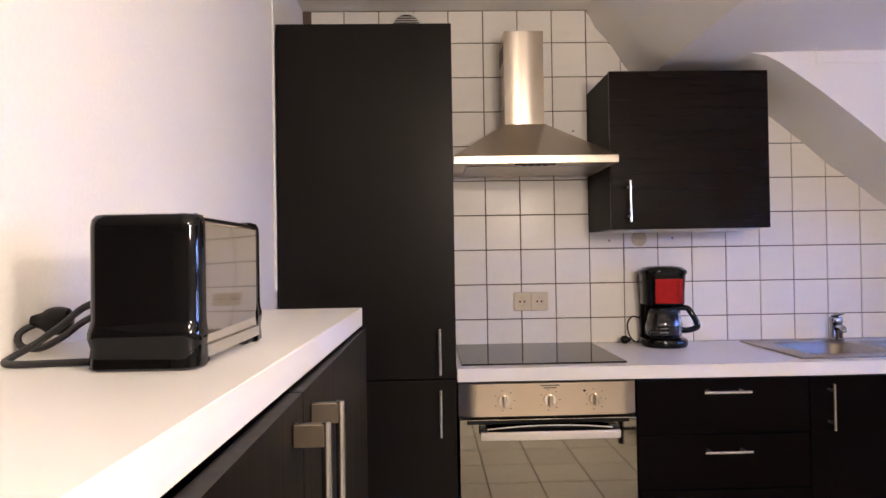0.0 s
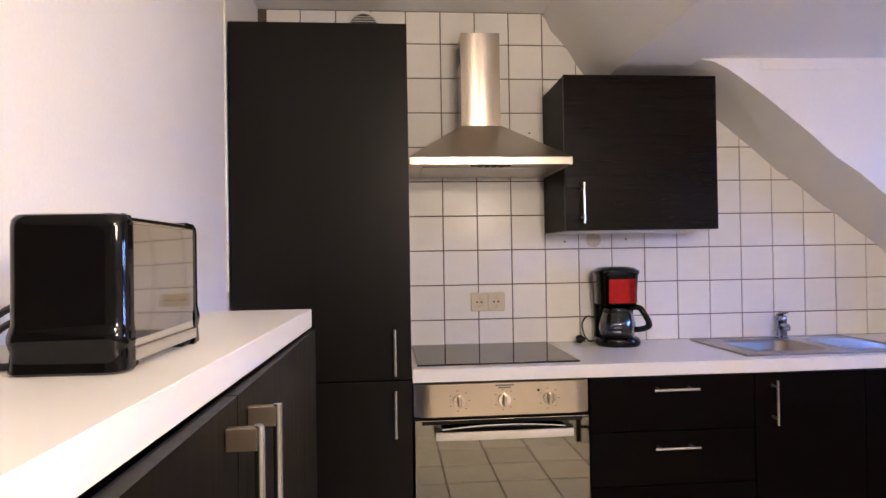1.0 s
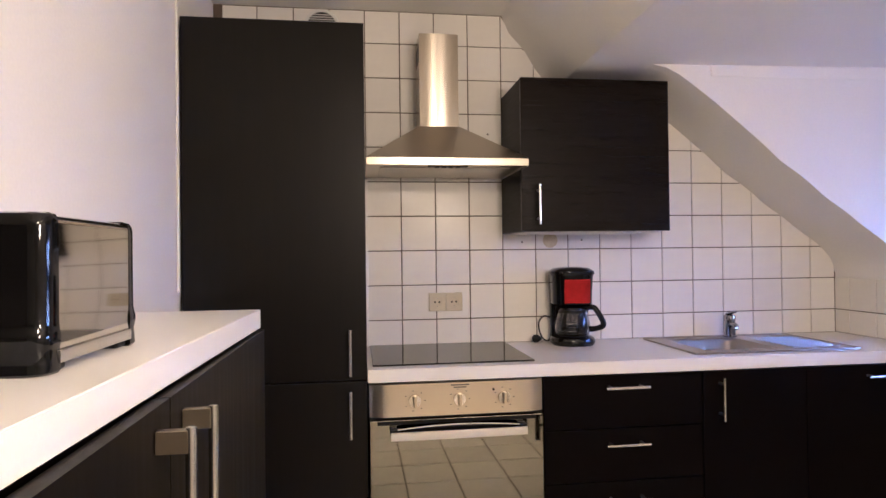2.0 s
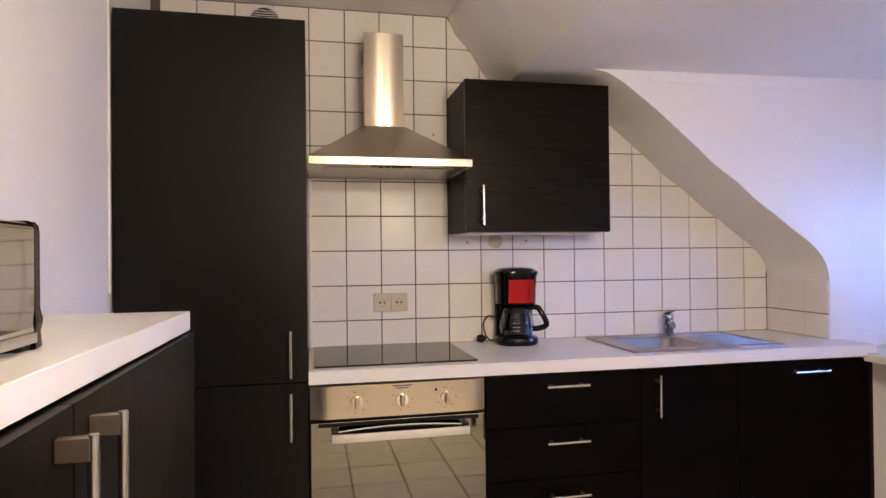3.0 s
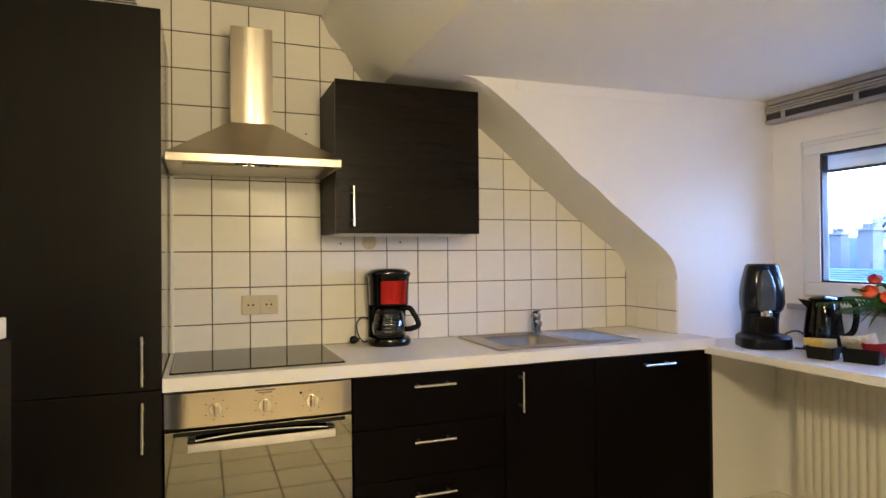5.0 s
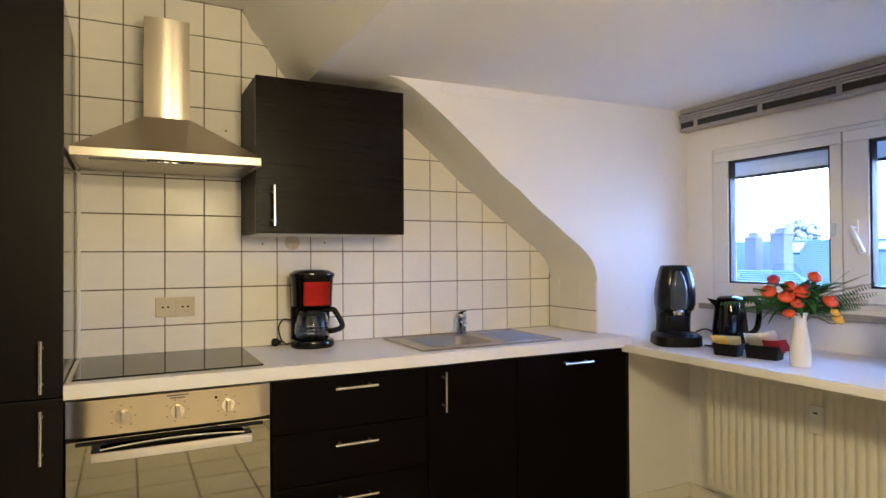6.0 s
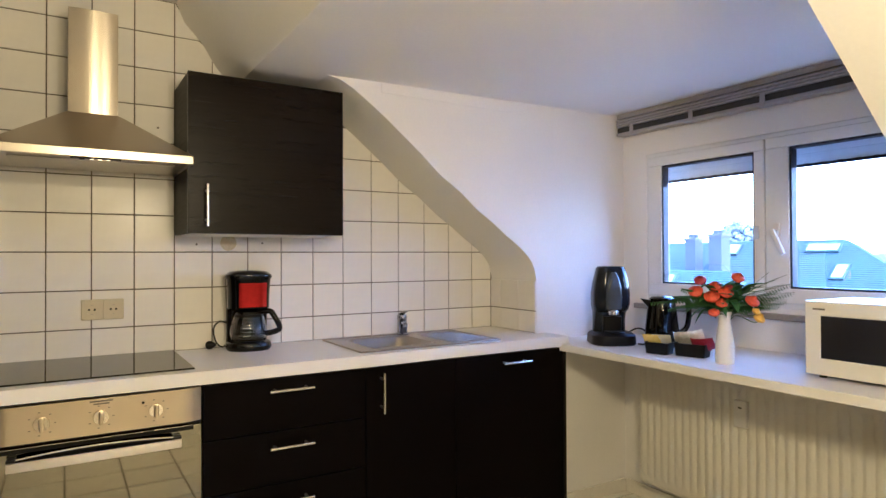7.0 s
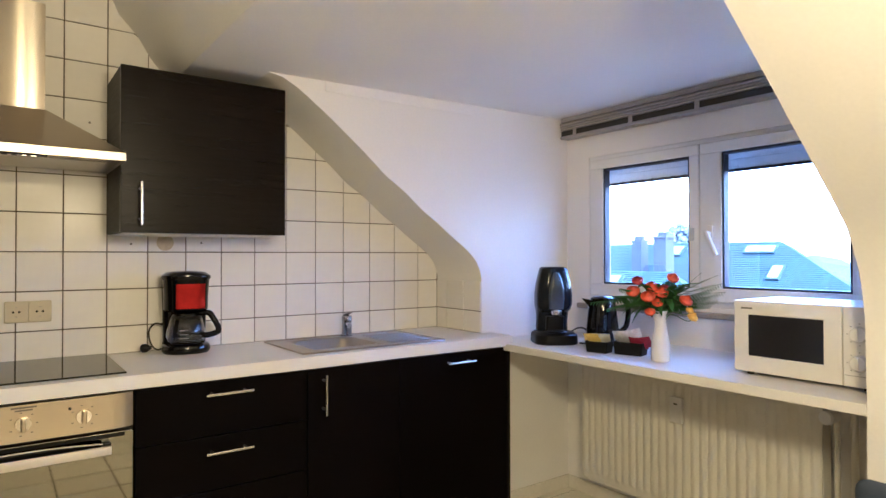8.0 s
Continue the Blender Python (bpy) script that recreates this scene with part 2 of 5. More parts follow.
def tube(points, r, seg=10, bm=None):
    """A bent cable through points, smoothed."""
    pts = [Vector(p) for p in points]
    line = []
    n = len(pts)
    for i in range(n - 1):
        p0, p1, p2, p3 = pts[max(i - 1, 0)], pts[i], pts[i + 1], pts[min(i + 2, n - 1)]
        for k in range(8):
            t = k / 8
            line.append(0.5 * ((2 * p1) + (p2 - p0) * t + (2 * p0 - 5 * p1 + 4 * p2 - p3) * t * t + (3 * p1 - p0 - 3 * p2 + p3) * t ** 3))
    line.append(pts[-1])
    b = bmesh.new()
    rings = []
    up = Vector((0.13, 0.21, 0.97)).normalized()
    for i, p in enumerate(line):
        d = (line[min(i + 1, len(line) - 1)] - line[max(i - 1, 0)]).normalized()
        s = d.cross(up).normalized()
        u = s.cross(d)
        rings.append([b.verts.new(p + r * (math.cos(2 * math.pi * k / seg) * s + math.sin(2 * math.pi * k / seg) * u)) for k in range(seg)])
    for lo, hi in zip(rings, rings[1:]):
        for k in range(seg):
            b.faces.new((lo[k], lo[(k + 1) % seg], hi[(k + 1) % seg], hi[k]))
    b.faces.new(rings[0])
    b.faces.new(rings[-1])
    return join(bm, b)


def rounded(w, d, r, seg=6, cx=0.0, cy=0.0):
    """The outline of a rounded rectangle."""
    out = []
    for sx, sy, a in ((1, 1, 0), (-1, 1, 90), (-1, -1, 180), (1, -1, 270)):
        for k in range(seg + 1):
            t = radians(a + 90 * k / seg)
            out.append((cx + sx * (w / 2 - r) + r * math.cos(t), cy + sy * (d / 2 - r) + r * math.sin(t)))
    return out


def loft(sections, bm=None):
    """Skins through closed outlines given as (list of pairs, height)."""
    b = bmesh.new()
    rings = [[b.verts.new((px, py, h)) for px, py in o] for o, h in sections]
    for lo, hi in zip(rings, rings[1:]):
        for i in range(len(lo)):
            j = (i + 1) % len(lo)
            b.faces.new((lo[i], lo[j], hi[j], hi[i]))
    b.faces.new(list(reversed(rings[0])))
    b.faces.new(rings[-1])
    return join(bm, b)


# ---- structure ----
NORTH, WEST, EAST, SOUTH = 2.6165, -0.50, 3.0, -4.4
KNEE, CHEEK_N, CHEEK_S = 2.362, 2.235, 0.535
HIGH, LOW, TOP = 2.365, 2.047, 0.912
# the roof's inner profile (x, z): high ceiling, cove, low ceiling, rounded break, slope, knee wall
COVE = [(0.735, HIGH), (0.768, 2.287), (0.803, 2.252), (0.838, 2.212), (0.866, 2.165), (0.895, 2.118), (0.935, 2.078), (0.974, LOW)]
SLOPE = [(1.255, LOW), (1.310, 2.038), (1.370, 2.008), (1.420, 1.974), (1.516, 1.905), (1.620, 1.822), (1.701, 1.757), (1.800, 1.670), (1.906, 1.600),
         (2.000, 1.522), (2.091, 1.462), (2.170, 1.402), (2.255, 1.345), (2.300, 1.308), (2.330, 1.275), (2.350, 1.238), (KNEE, 1.190)]


def slope_z(x):
    """The height of the ceiling over x at the tiled wall."""
    line = [(WEST - 1, HIGH)] + COVE + SLOPE
    for (xa, za), (xb, zb) in zip(line, line[1:]):
        if xa <= x <= xb:
            return za + (zb - za) * (x - xa) / max(xb - xa, 1e-6)
    return SLOPE[-1][1]


def structure(name, bm, mat, label="", smooth=False):
    return tagged(part(name, bm, mat, None, smooth=smooth), label, "", "", "structure")


structure("floor", box(WEST - 0.1, EAST + 0.2, SOUTH - 0.1, NORTH + 0.1, -0.10, -0.004), floor_grout)
wall_north = structure("wall_north", box(WEST - 0.1, KNEE + 0.05, NORTH, NORTH + 0.12, -0.1, 2.6), grout)
structure("wall_west", box(WEST - 0.12, WEST, 0.56, NORTH, 0, 2.6), plaster)
# unseen dark hall, added so the toaster's black end reflects darkness
structure("unseen_hall_return", box(-1.9, WEST - 0.12, 0.56, 0.68, 0, 2.6), hall_dark)
structure("unseen_hall_wall", box(-2.02, -1.9, SOUTH, 0.68, 0, 2.6), hall_dark)
structure("unseen_hall_floor", box(-2.0, WEST - 0.1, SOUTH - 0.1, 0.6, -0.10, -0.002), hall_dark)
structure("unseen_hall_ceiling", box(-2.0, WEST, SOUTH, 0.56, HIGH, HIGH + 0.2), ceiling_paint)
structure("wall_south", box(-2.0, KNEE + 0.1, SOUTH - 0.12, SOUTH, 0, 2.6), plaster)
structure("ceiling_high", prism([(WEST, HIGH), (COVE[0][0], HIGH), (COVE[0][0], HIGH + 0.2), (WEST, HIGH + 0.2)], SOUTH, NORTH), ceiling_paint)
structure("ceiling_cove", prism(COVE + [(0.974, 2.42), (0.735, 2.42)], SOUTH, NORTH), ceiling_paint, smooth=True)
structure("ceiling_low", prism([(0.974, LOW), (SLOPE[0][0], LOW), (SLOPE[0][0], LOW + 0.2), (0.974, LOW + 0.2)], SOUTH, NORTH), ceiling_paint)
# the southern half of the slope runs a little straighter
SLOPE_S = [(1.255, LOW), (1.335, LOW - 0.005), (1.400, 2.018), (1.629, 1.854), (1.832, 1.704), (1.984, 1.588), (2.153, 1.457), (2.247, 1.382), (2.294, 1.322), (2.331, 1.259),
           (2.355, 1.190), (KNEE + 0.008, 1.120)]
# the slope beside the dormer, north and south of it, down to the knee wall
roof_back = [(KNEE + 0.12, 0.0), (KNEE + 0.12, LOW + 0.2), (SLOPE[0][0], LOW + 0.2)]
structure("roof_slope_north", prism(SLOPE + [(KNEE, 0.0)] + roof_back, CHEEK_N, NORTH), ceiling_paint, smooth=True)
structure("roof_slope_south", prism(SLOPE_S + [(KNEE + 0.016, 0.9), (KNEE + 0.012, 0.0)] + roof_back, SOUTH, CHEEK_S), ceiling_paint, smooth=True)
structure("ceiling_dormer", prism([(SLOPE[0][0], LOW + 0.001), (EAST + 0.1, LOW + 0.031), (EAST + 0.1, LOW + 0.2), (SLOPE[0][0], LOW + 0.2)], CHEEK_S, CHEEK_N), ceiling_paint)
structure("wall_dormer_north", box(KNEE + 0.12, EAST + 0.1, CHEEK_N, CHEEK_N + 0.12, 0, LOW + 0.1), plaster)
structure("wall_dormer_south", box(KNEE + 0.12, EAST + 0.1, CHEEK_S - 0.12, CHEEK_S, 0, LOW + 0.1), plaster)
WIN = (0.675, 2.075, 1.065, 1.842)
wall_east = box(EAST, EAST + 0.15, CHEEK_S - 0.1, CHEEK_N + 0.1, 0, WIN[2])
box(EAST, EAST + 0.15, CHEEK_S - 0.1, CHEEK_N + 0.1, WIN[3], LOW + 0.2, bm=wall_east)
box(EAST, EAST + 0.15, CHEEK_S - 0.1, WIN[0], WIN[2], WIN[3], bm=wall_east)
box(EAST, EAST + 0.15, WIN[1], CHEEK_N + 0.1, WIN[2], WIN[3], bm=wall_east)
structure("wall_east", wall_east, plaster)
structure("baseboard", box(KNEE + 0.13, EAST, CHEEK_N - 0.012, CHEEK_N, 0, 0.07, 0.002), floor_glaze)
structure("baseboard", box(EAST - 0.012, EAST, CHEEK_S, CHEEK_N - 0.013, 0, 0.07, 0.002), floor_glaze)
structure("corner_trim", box(0.119, 0.133, NORTH - 0.016, NORTH - 0.001, TOP + 0.001, 1.63, 0.003), white_plastic)
structure("wall_trim", box(WEST + 0.001, WEST + 0.009, 2.062, 2.078, 1.19, HIGH - 0.002, 0.002), white_plastic)
structure("coving", prism([(1.50, LOW - 0.040), (2.30, LOW - 0.036), (2.30, LOW + 0.008), (1.50, LOW - 0.001)], CHEEK_N - 0.005, CHEEK_N - 0.0005), plaster)

# ---- fitted kitchen ----
def bar_handle(parent, p, q, out, post=0.028, r=0.0055):
    """A bar handle from p to q, standing off its front along out."""
    p, q, out = Vector(p), Vector(q), Vector(out)
    d = (q - p).normalized()
    bm = rod(p - d * 0.012, q + d * 0.012, r, 14, 0.001)
    h = part("handle", bm, handle_steel, parent, "brushed steel bar handle", smooth=True)
    for e in (p + d * 0.012, q - d * 0.012):
        part("handle_post", rod(e, e - out * post, r * 0.9, 12), bracket_steel, h, smooth=True)
    return h


# tall cabinet
tall = thing("tall_cabinet", -0.187, 2.35, 0, 0, "tall black-brown wooden cabinet with two doors against tiled wall", "cabinet")
part("body", box(-0.489, 0.116, 2.106, 2.608, 0.10, 2.104, 0.0015), wood_side, tall)
part("plinth", box(-0.485, 0.112, 2.13, 2.15, 0.0, 0.10), wood_upright, tall)
door = part("door", box(-0.490, 0.117, 2.086, 2.1045, 0.875, 2.110, 0.0018), wood_upright, tall)
bar_handle(door, (0.061, 2.052, 0.906), (0.061, 2.052, 1.040), (0, -1, 0), 0.034)
door = part("door", box(-0.490, 0.117, 2.086, 2.1045, 0.105, 0.870, 0.0018), wood_upright, tall)
bar_handle(door, (0.061, 2.052, 0.694), (0.061, 2.052, 0.832), (0, -1, 0), 0.034)

# base units
FRONT = 2.078


def base_unit(name, x0, x1, label):
    unit = thing(name, (x0 + x1) / 2, 2.35, 0, 0, label, "cabinet", "base units under the worktop")
    part("body", box(x0 + 0.001, x1 - 0.001, FRONT + 0.019, 2.606, 0.10, 0.866), wood, unit)
    part("plinth", box(x0, x1, FRONT + 0.06, FRONT + 0.076, 0.0, 0.098), wood, unit)
    return unit


unit = base_unit("drawer_cabinet", 0.741, 1.352, "black-brown wooden drawer unit with three steel bar handles")
for z0, z1, hz in ((0.668, 0.858, 0.817), (0.476, 0.664, 0.612), (0.105, 0.472, 0.415)):
    drawer = part("drawer_front", box(0.743, 1.350, FRONT, FRONT + 0.018, z0, z1, 0.0015), wood, unit)
    bar_handle(drawer, (0.975, FRONT - 0.035, hz), (1.117, FRONT - 0.035, hz), (0, -1, 0), 0.034)
unit = base_unit("sink_cabinet", 1.352, 1.776, "black-brown wooden sink cabinet with one door and upright handle")
door = part("door", box(1.354, 1.774, FRONT, FRONT + 0.018, 0.105, 0.858, 0.0015), wood, unit)
bar_handle(door, (1.417, FRONT - 0.035, 0.690), (1.417, FRONT - 0.035, 0.826), (0, -1, 0), 0.034)
unit = base_unit("dishwasher_cabinet", 1.776, 2.392, "black-brown wooden front of a built-in appliance with steel handle")
door = part("door", box(1.778, 2.390, FRONT, FRONT + 0.018, 0.105, 0.858, 0.0015), wood, unit)
bar_handle(door, (2.022, FRONT - 0.035, 0.818), (2.160, FRONT - 0.035, 0.818), (0, -1, 0), 0.034)
panel = thing("end_panel", 2.403, 2.34, 0, 0, "black-brown wooden end panel closing the base units", "panel")
part("board", box(2.393, 2.413, FRONT - 0.002, CHEEK_N - 0.004, 0, 0.866, 0.0015), wood_upright, panel)

# worktop, cut out for the sink's bowl
BX0, BX1, BY0, BY1 = 1.432, 1.752, 2.190, 2.500
worktop = thing("worktop", 1.27, 2.33, 0.866, 0, "long white laminate worktop with square front edge", "worktop")
bm = bmesh.new()
WX, WY = (0.119, BX0, BX1, KNEE - 0.008, 2.418), (2.062, BY0, CHEEK_N - 0.003, BY1, 2.610)
deck = {}
for i, x in enumerate(WX):
    for j, y in enumerate(WY):
        for k, z in enumerate((0.8675, TOP)):
            deck[i, j, k] = bm.verts.new((x, y, z))
solid = {(i, j) for i in range(4) for j in range(4)} - {(1, 1), (1, 2), (3, 2), (3, 3)}
for i, j in solid:
    bm.faces.new([deck[i, j, 1], deck[i + 1, j, 1], deck[i + 1, j + 1, 1], deck[i, j + 1, 1]])
    bm.faces.new([deck[i, j, 0], deck[i, j + 1, 0], deck[i + 1, j + 1, 0], deck[i + 1, j, 0]])
    for di, dj, a, c in ((-1, 0, (i, j), (i, j + 1)), (1, 0, (i + 1, j + 1), (i + 1, j)), (0, -1, (i + 1, j), (i, j)), (0, 1, (i, j + 1), (i + 1, j + 1))):
        if (i + di, j + dj) not in solid:
            bm.faces.new([deck[(*a, 0)], deck[(*c, 0)], deck[(*c, 1)], deck[(*a, 1)]])
loose = [v for v in bm.verts if not v.link_faces]
bmesh.ops.delete(bm, geom=loose, context="VERTS")
rim_edges = [e for e in bm.edges if e.is_manifold and e.calc_face_angle(0) > 1.0 and all(abs(v.co.y - 2.062) < 1e-4 for v in e.verts)]
bmesh.ops.bevel(bm, geom=rim_edges, offset=0.0025, segments=2, affect="EDGES")
part("board", bm, laminate, worktop)
part("front_edge", box(0.1195, 2.4175, 2.0600, 2.0618, 0.8685, 0.9105), laminate, worktop, "white laminate edge strip")

def lathe_at(profile, x, y, z):
    """A turned ring that faces the room."""
    b = lathe(profile, seg=28)
    bmesh.ops.transform(b, matrix=pose(x, y, z, 90), verts=b.verts)
    return b


# oven
oven = thing("oven", 0.43, 2.35, 0.25, 0, "built-in steel oven with mirror glass door and three knobs", "oven")
part("body", box(0.124, 0.736, 2.10, 2.60, 0.25, 0.862), black_satin, oven)
part("gap_strip", box(0.122, 0.738, 2.092, 2.099, 0.735, 0.872), black_satin, oven)
# the panel's front is flat and bends back towards both ends
bow = [(0.123 + 0.614 * i / 40, 2.066 + 0.016 * max(0.0, (abs(i / 20 - 1) - 0.78) / 0.22) ** 2) for i in range(41)]
part("control_panel", prism(bow + [(0.737, 2.0915), (0.123, 2.0915)], 0.746, 0.858, "z"), steel, oven, "brushed steel control panel", smooth=True)
for kx, kz, kr in ((0.279, 0.800, -18), (0.436, 0.800, 0), (0.594, 0.800, 8)):
    b = bmesh.new()
    k = lathe([(0.0, 0.004), (0.0212, 0.004), (0.0222, 0.0), (0.0222, -0.004)], seg=28, bm=b)
    bmesh.ops.transform(k, matrix=pose(kx, 2.0625, kz, 90), verts=k.verts)
    knob = part("knob", k, steel_upright, oven, "steel knob with upright grip", smooth=True)
    part("collar", lathe_at([(0.0225, 0.0), (0.0240, 0.0), (0.0240, 0.0012), (0.0225, 0.0012), (0.0225, 0.0)], kx, 2.0658, kz), steel, knob)
    g = box(-0.0065, 0.0065, -0.020, 0.0, -0.0205, 0.0205, 0.003, 3)
    bmesh.ops.transform(g, matrix=pose(kx, 2.0615, kz, 0, kr * 0.2), verts=g.verts)
    part("grip", g, steel, knob, smooth=True)
    for k in range(7):
        a = radians(-60 + k * 50)
        part("dial_mark", box(kx + 0.035 * math.sin(a) - 0.003, kx + 0.035 * math.sin(a) + 0.003, 2.0648, 2.0662, kz + 0.035 * math.cos(a) - 0.0012, kz + 0.035 * math.cos(a) + 0.0012), print_grey, oven)
part("maker_mark", box(0.405, 0.470, 2.0648, 2.0662, 0.847, 0.852), print_grey, oven)
part("maker_mark", box(0.415, 0.460, 2.0648, 2.0662, 0.839, 0.8435), print_grey, oven)
part("indicator", rod((0.556, 2.0635, 0.829), (0.556, 2.067, 0.829), 0.0042), black_gloss, oven)
odoor = part("door", box(0.124, 0.736, 2.068, 2.0905, 0.262, 0.735, 0.002), oven_glass, oven, "mirror glass oven door")
part("upper_trim", box(0.150, 0.71, 2.0655, 2.0675, 0.720, 0.733), black_satin, odoor)
b = bmesh.new()
n = 18
rings = []
for i in range(n + 1):
    t = i / n * 2 - 1
    x = 0.430 + 0.236 * t
    y = 2.030 - 0.014 * (1 - t * t)
    z = 0.695 - 0.003 * t * t
    rings.append([b.verts.new((x, y + dy, z + dz)) for dy, dz in ((-0.009, -0.014), (-0.012, -0.002), (-0.010, 0.011), (0.000, 0.012), (0.002, 0.0), (0.0, -0.013))])
for lo, hi in zip(rings, rings[1:]):
    for k in range(6):
        b.faces.new((lo[k], lo[(k + 1) % 6], hi[(k + 1) % 6], hi[k]))
b.faces.new(rings[0])
b.faces.new(rings[-1])
bar = part("door_handle", b, satin_steel, odoor, "wide bowed steel handle", smooth=True)
for x in (0.205, 0.655):
    part("handle_post", box(x - 0.012, x + 0.012, 2.034, 2.0675, 0.694, 0.712, 0.002), black_satin, bar)
# black plate stands for the handle's top face, dark by reflection
back = [(0.197 + 0.466 * i / 16, 0.7075 + 0.013 * (1 - (i / 8 - 1) ** 2)) for i in range(17)]
part("handle_dark_top", prism(back + [(0.663, 0.700), (0.197, 0.700)], 2.040, 2.046), black_gloss, bar)
part("handle_lip", tube([(x, 2.039, z) for x, z in back[::4]], 0.0022, 8), satin_steel, bar, smooth=True)

# hob
hob = thing("hob", 0.425, 2.37, TOP, 0, "black ceramic glass hob flush on the worktop", "hob")
part("glass_plate", box(0.137, 0.724, 2.118, 2.602, TOP + 0.0005, TOP + 0.006, 0.002), hob_glass, hob)
# sink
sink = thing("sink", 1.70, 2.335, TOP, 0, "stainless steel inset sink with bowl and ridged drainer", "sink")
SX0, SX1, SY0, SY1 = 1.350, 2.050, 2.118, 2.552
rim = box(SX0, BX0 + 0.004, SY0, SY1, TOP + 0.0005, TOP + 0.005, 0.0015)
box(BX0 + 0.004, BX1 - 0.004, SY0, BY0 + 0.004, TOP + 0.0005, TOP + 0.005, 0.0015, bm=rim)
box(BX0 + 0.004, BX1 - 0.004, BY1 - 0.004, SY1, TOP + 0.0005, TOP + 0.005, 0.0015, bm=rim)
box(BX1 - 0.004, SX1, SY0, SY1, TOP + 0.0005, TOP + 0.005, 0.0015, bm=rim)
for lip in ((SX0, SX1, SY0, SY0 + 0.007), (SX0, SX1, SY1 - 0.007, SY1), (SX0, SX0 + 0.007, SY0 + 0.007, SY1 - 0.007), (SX1 - 0.007, SX1, SY0 + 0.007, SY1 - 0.007)):
    box(*lip, TOP + 0.004, TOP + 0.008, 0.0015, bm=rim)
part("rim", rim, sink_steel, sink)
secs = []
cx, cy = (BX0 + BX1) / 2, (BY0 + BY1) / 2
for grow, h in ((0.004, 0.0052), (-0.004, 0.003), (-0.010, -0.006), (-0.020, -0.12), (-0.036, -0.146), (-0.07, -0.154)):
    secs.append((rounded(BX1 - BX0 + 2 * grow, BY1 - BY0 + 2 * grow, 0.055, 6, cx, cy), TOP + h))
b = bmesh.new()
rings = [[b.verts.new((px, py, h)) for px, py in o] for o, h in secs]
for lo, hi in zip(rings, rings[1:]):
    for i in range(len(lo)):
        j = (i + 1) % len(lo)
        b.faces.new((lo[i], lo[j], hi[j], hi[i]))
b.faces.new(rings[-1])
part("bowl", b, sink_steel, sink, smooth=True)
part("drain", lathe([(0, 0.004), (0.012, 0.004), (0.034, 0.006), (0.040, 0.002), (0.042, 0.0)], cx, cy + 0.03, TOP - 0.1525, 28), chrome, sink, smooth=True)
for k in range(9):
    y = 2.19 + k * 0.033
    part("drainer_ridge", box(1.800, 2.015, y - 0.004, y + 0.004, TOP + 0.0035, TOP + 0.0095, 0.0025), sink_steel, sink)
part("overflow", rod((1.728, 2.345, TOP - 0.035), (1.739, 2.345, TOP - 0.034), 0.012, 16), black_satin, sink)

tap = thing("faucet", 1.752, 2.525, TOP + 0.005, 0, "short chrome single-lever kitchen faucet on the sink", "faucet")
part("body", lathe([(0.029, 0), (0.029, 0.006), (0.0245, 0.010), (0.0235, 0.070), (0.0250, 0.074), (0.0250, 0.092), (0.021, 0.099), (0, 0.101)], seg=24), chrome, tap, local=True, smooth=True)
part("spout", tube([(-0.004, -0.010, 0.056), (-0.024, -0.060, 0.064), (-0.038, -0.100, 0.062), (-0.042, -0.108, 0.048)], 0.0115, 12), chrome, tap, local=True, smooth=True)
g = box(-0.013, 0.013, -0.046, 0.020, 0.0, 0.010, 0.004, 3)
bmesh.ops.transform(g, matrix=pose(0, -0.002, 0.101, -14, 0, -8), verts=g.verts)
part("lever", g, chrome, tap, local=True, smooth=True)

# hood
hood = thing("range_hood", 0.427, 2.40, 1.632, 0, "brushed steel pyramid range hood with square chimney", "range hood")
HX0, HX1, HY0 = 0.123, 0.731, 2.190
canopy = bmesh.new()
low = [(HX0, HY0), (HX1, HY0), (HX1, 2.608), (HX0, 2.608)]
top = [(0.343, 2.437), (0.510, 2.437), (0.510, 2.608), (0.343, 2.608)]
lv = [canopy.verts.new((x, y, 1.6635)) for x, y in low]
tv = [canopy.verts.new((x, y, 1.829)) for x, y in top]
for i in range(4):
    canopy.faces.new((lv[i], lv[(i + 1) % 4], tv[(i + 1) % 4], tv[i]))
canopy.faces.new(tv)
part("canopy", canopy, hood_steel, hood)
rim = box(HX0, HX1, HY0, HY0 + 0.008, 1.634, 1.663, 0.0015)
box(HX0, HX0 + 0.008, HY0 + 0.008, 2.608, 1.634, 1.663, bm=rim)
box(HX1 - 0.008, HX1, HY0 + 0.008, 2.608, 1.634, 1.663, bm=rim)
part("rim", rim, hood_steel, hood)
under = part("underside", box(HX0 + 0.0085, HX1 - 0.0085, HY0 + 0.0085, 2.607, 1.638, 1.6425), hood_steel, hood)
part("filter", box(0.175, 0.68, 2.275, 2.575, 1.634, 1.6375, 0.001), filter_mesh, under, "grey aluminium grease filter")
strip = part("switch_strip", box(0.352, 0.502, 2.205, 2.232, 1.631, 1.6378, 0.001), black_satin, under)
for k in range(4):
    part("switch", box(0.378 + 0.026 * k, 0.394 + 0.026 * k, 2.210, 2.227, 1.627, 1.631, 0.001), black_gloss, strip)
front = [(0.347 + 0.160 * i / 12, 2.440 - 0.0045 * (1 - (i / 6 - 1) ** 2)) for i in range(13)]
inner = [(0.349 + 0.156 * i / 12, 2.4425 - 0.0045 * (1 - (i / 6 - 1) ** 2)) for i in range(13)]
pts, inner = front + [(0.507, 2.606), (0.347, 2.606)], inner + [(0.505, 2.604), (0.349, 2.604)]
ch = bmesh.new()
rows = [[ch.verts.new((x, y, z)) for x, y in p] for p, z in ((pts, 1.829), (pts, 2.210), (inner, 2.210), (inner, 1.829))]
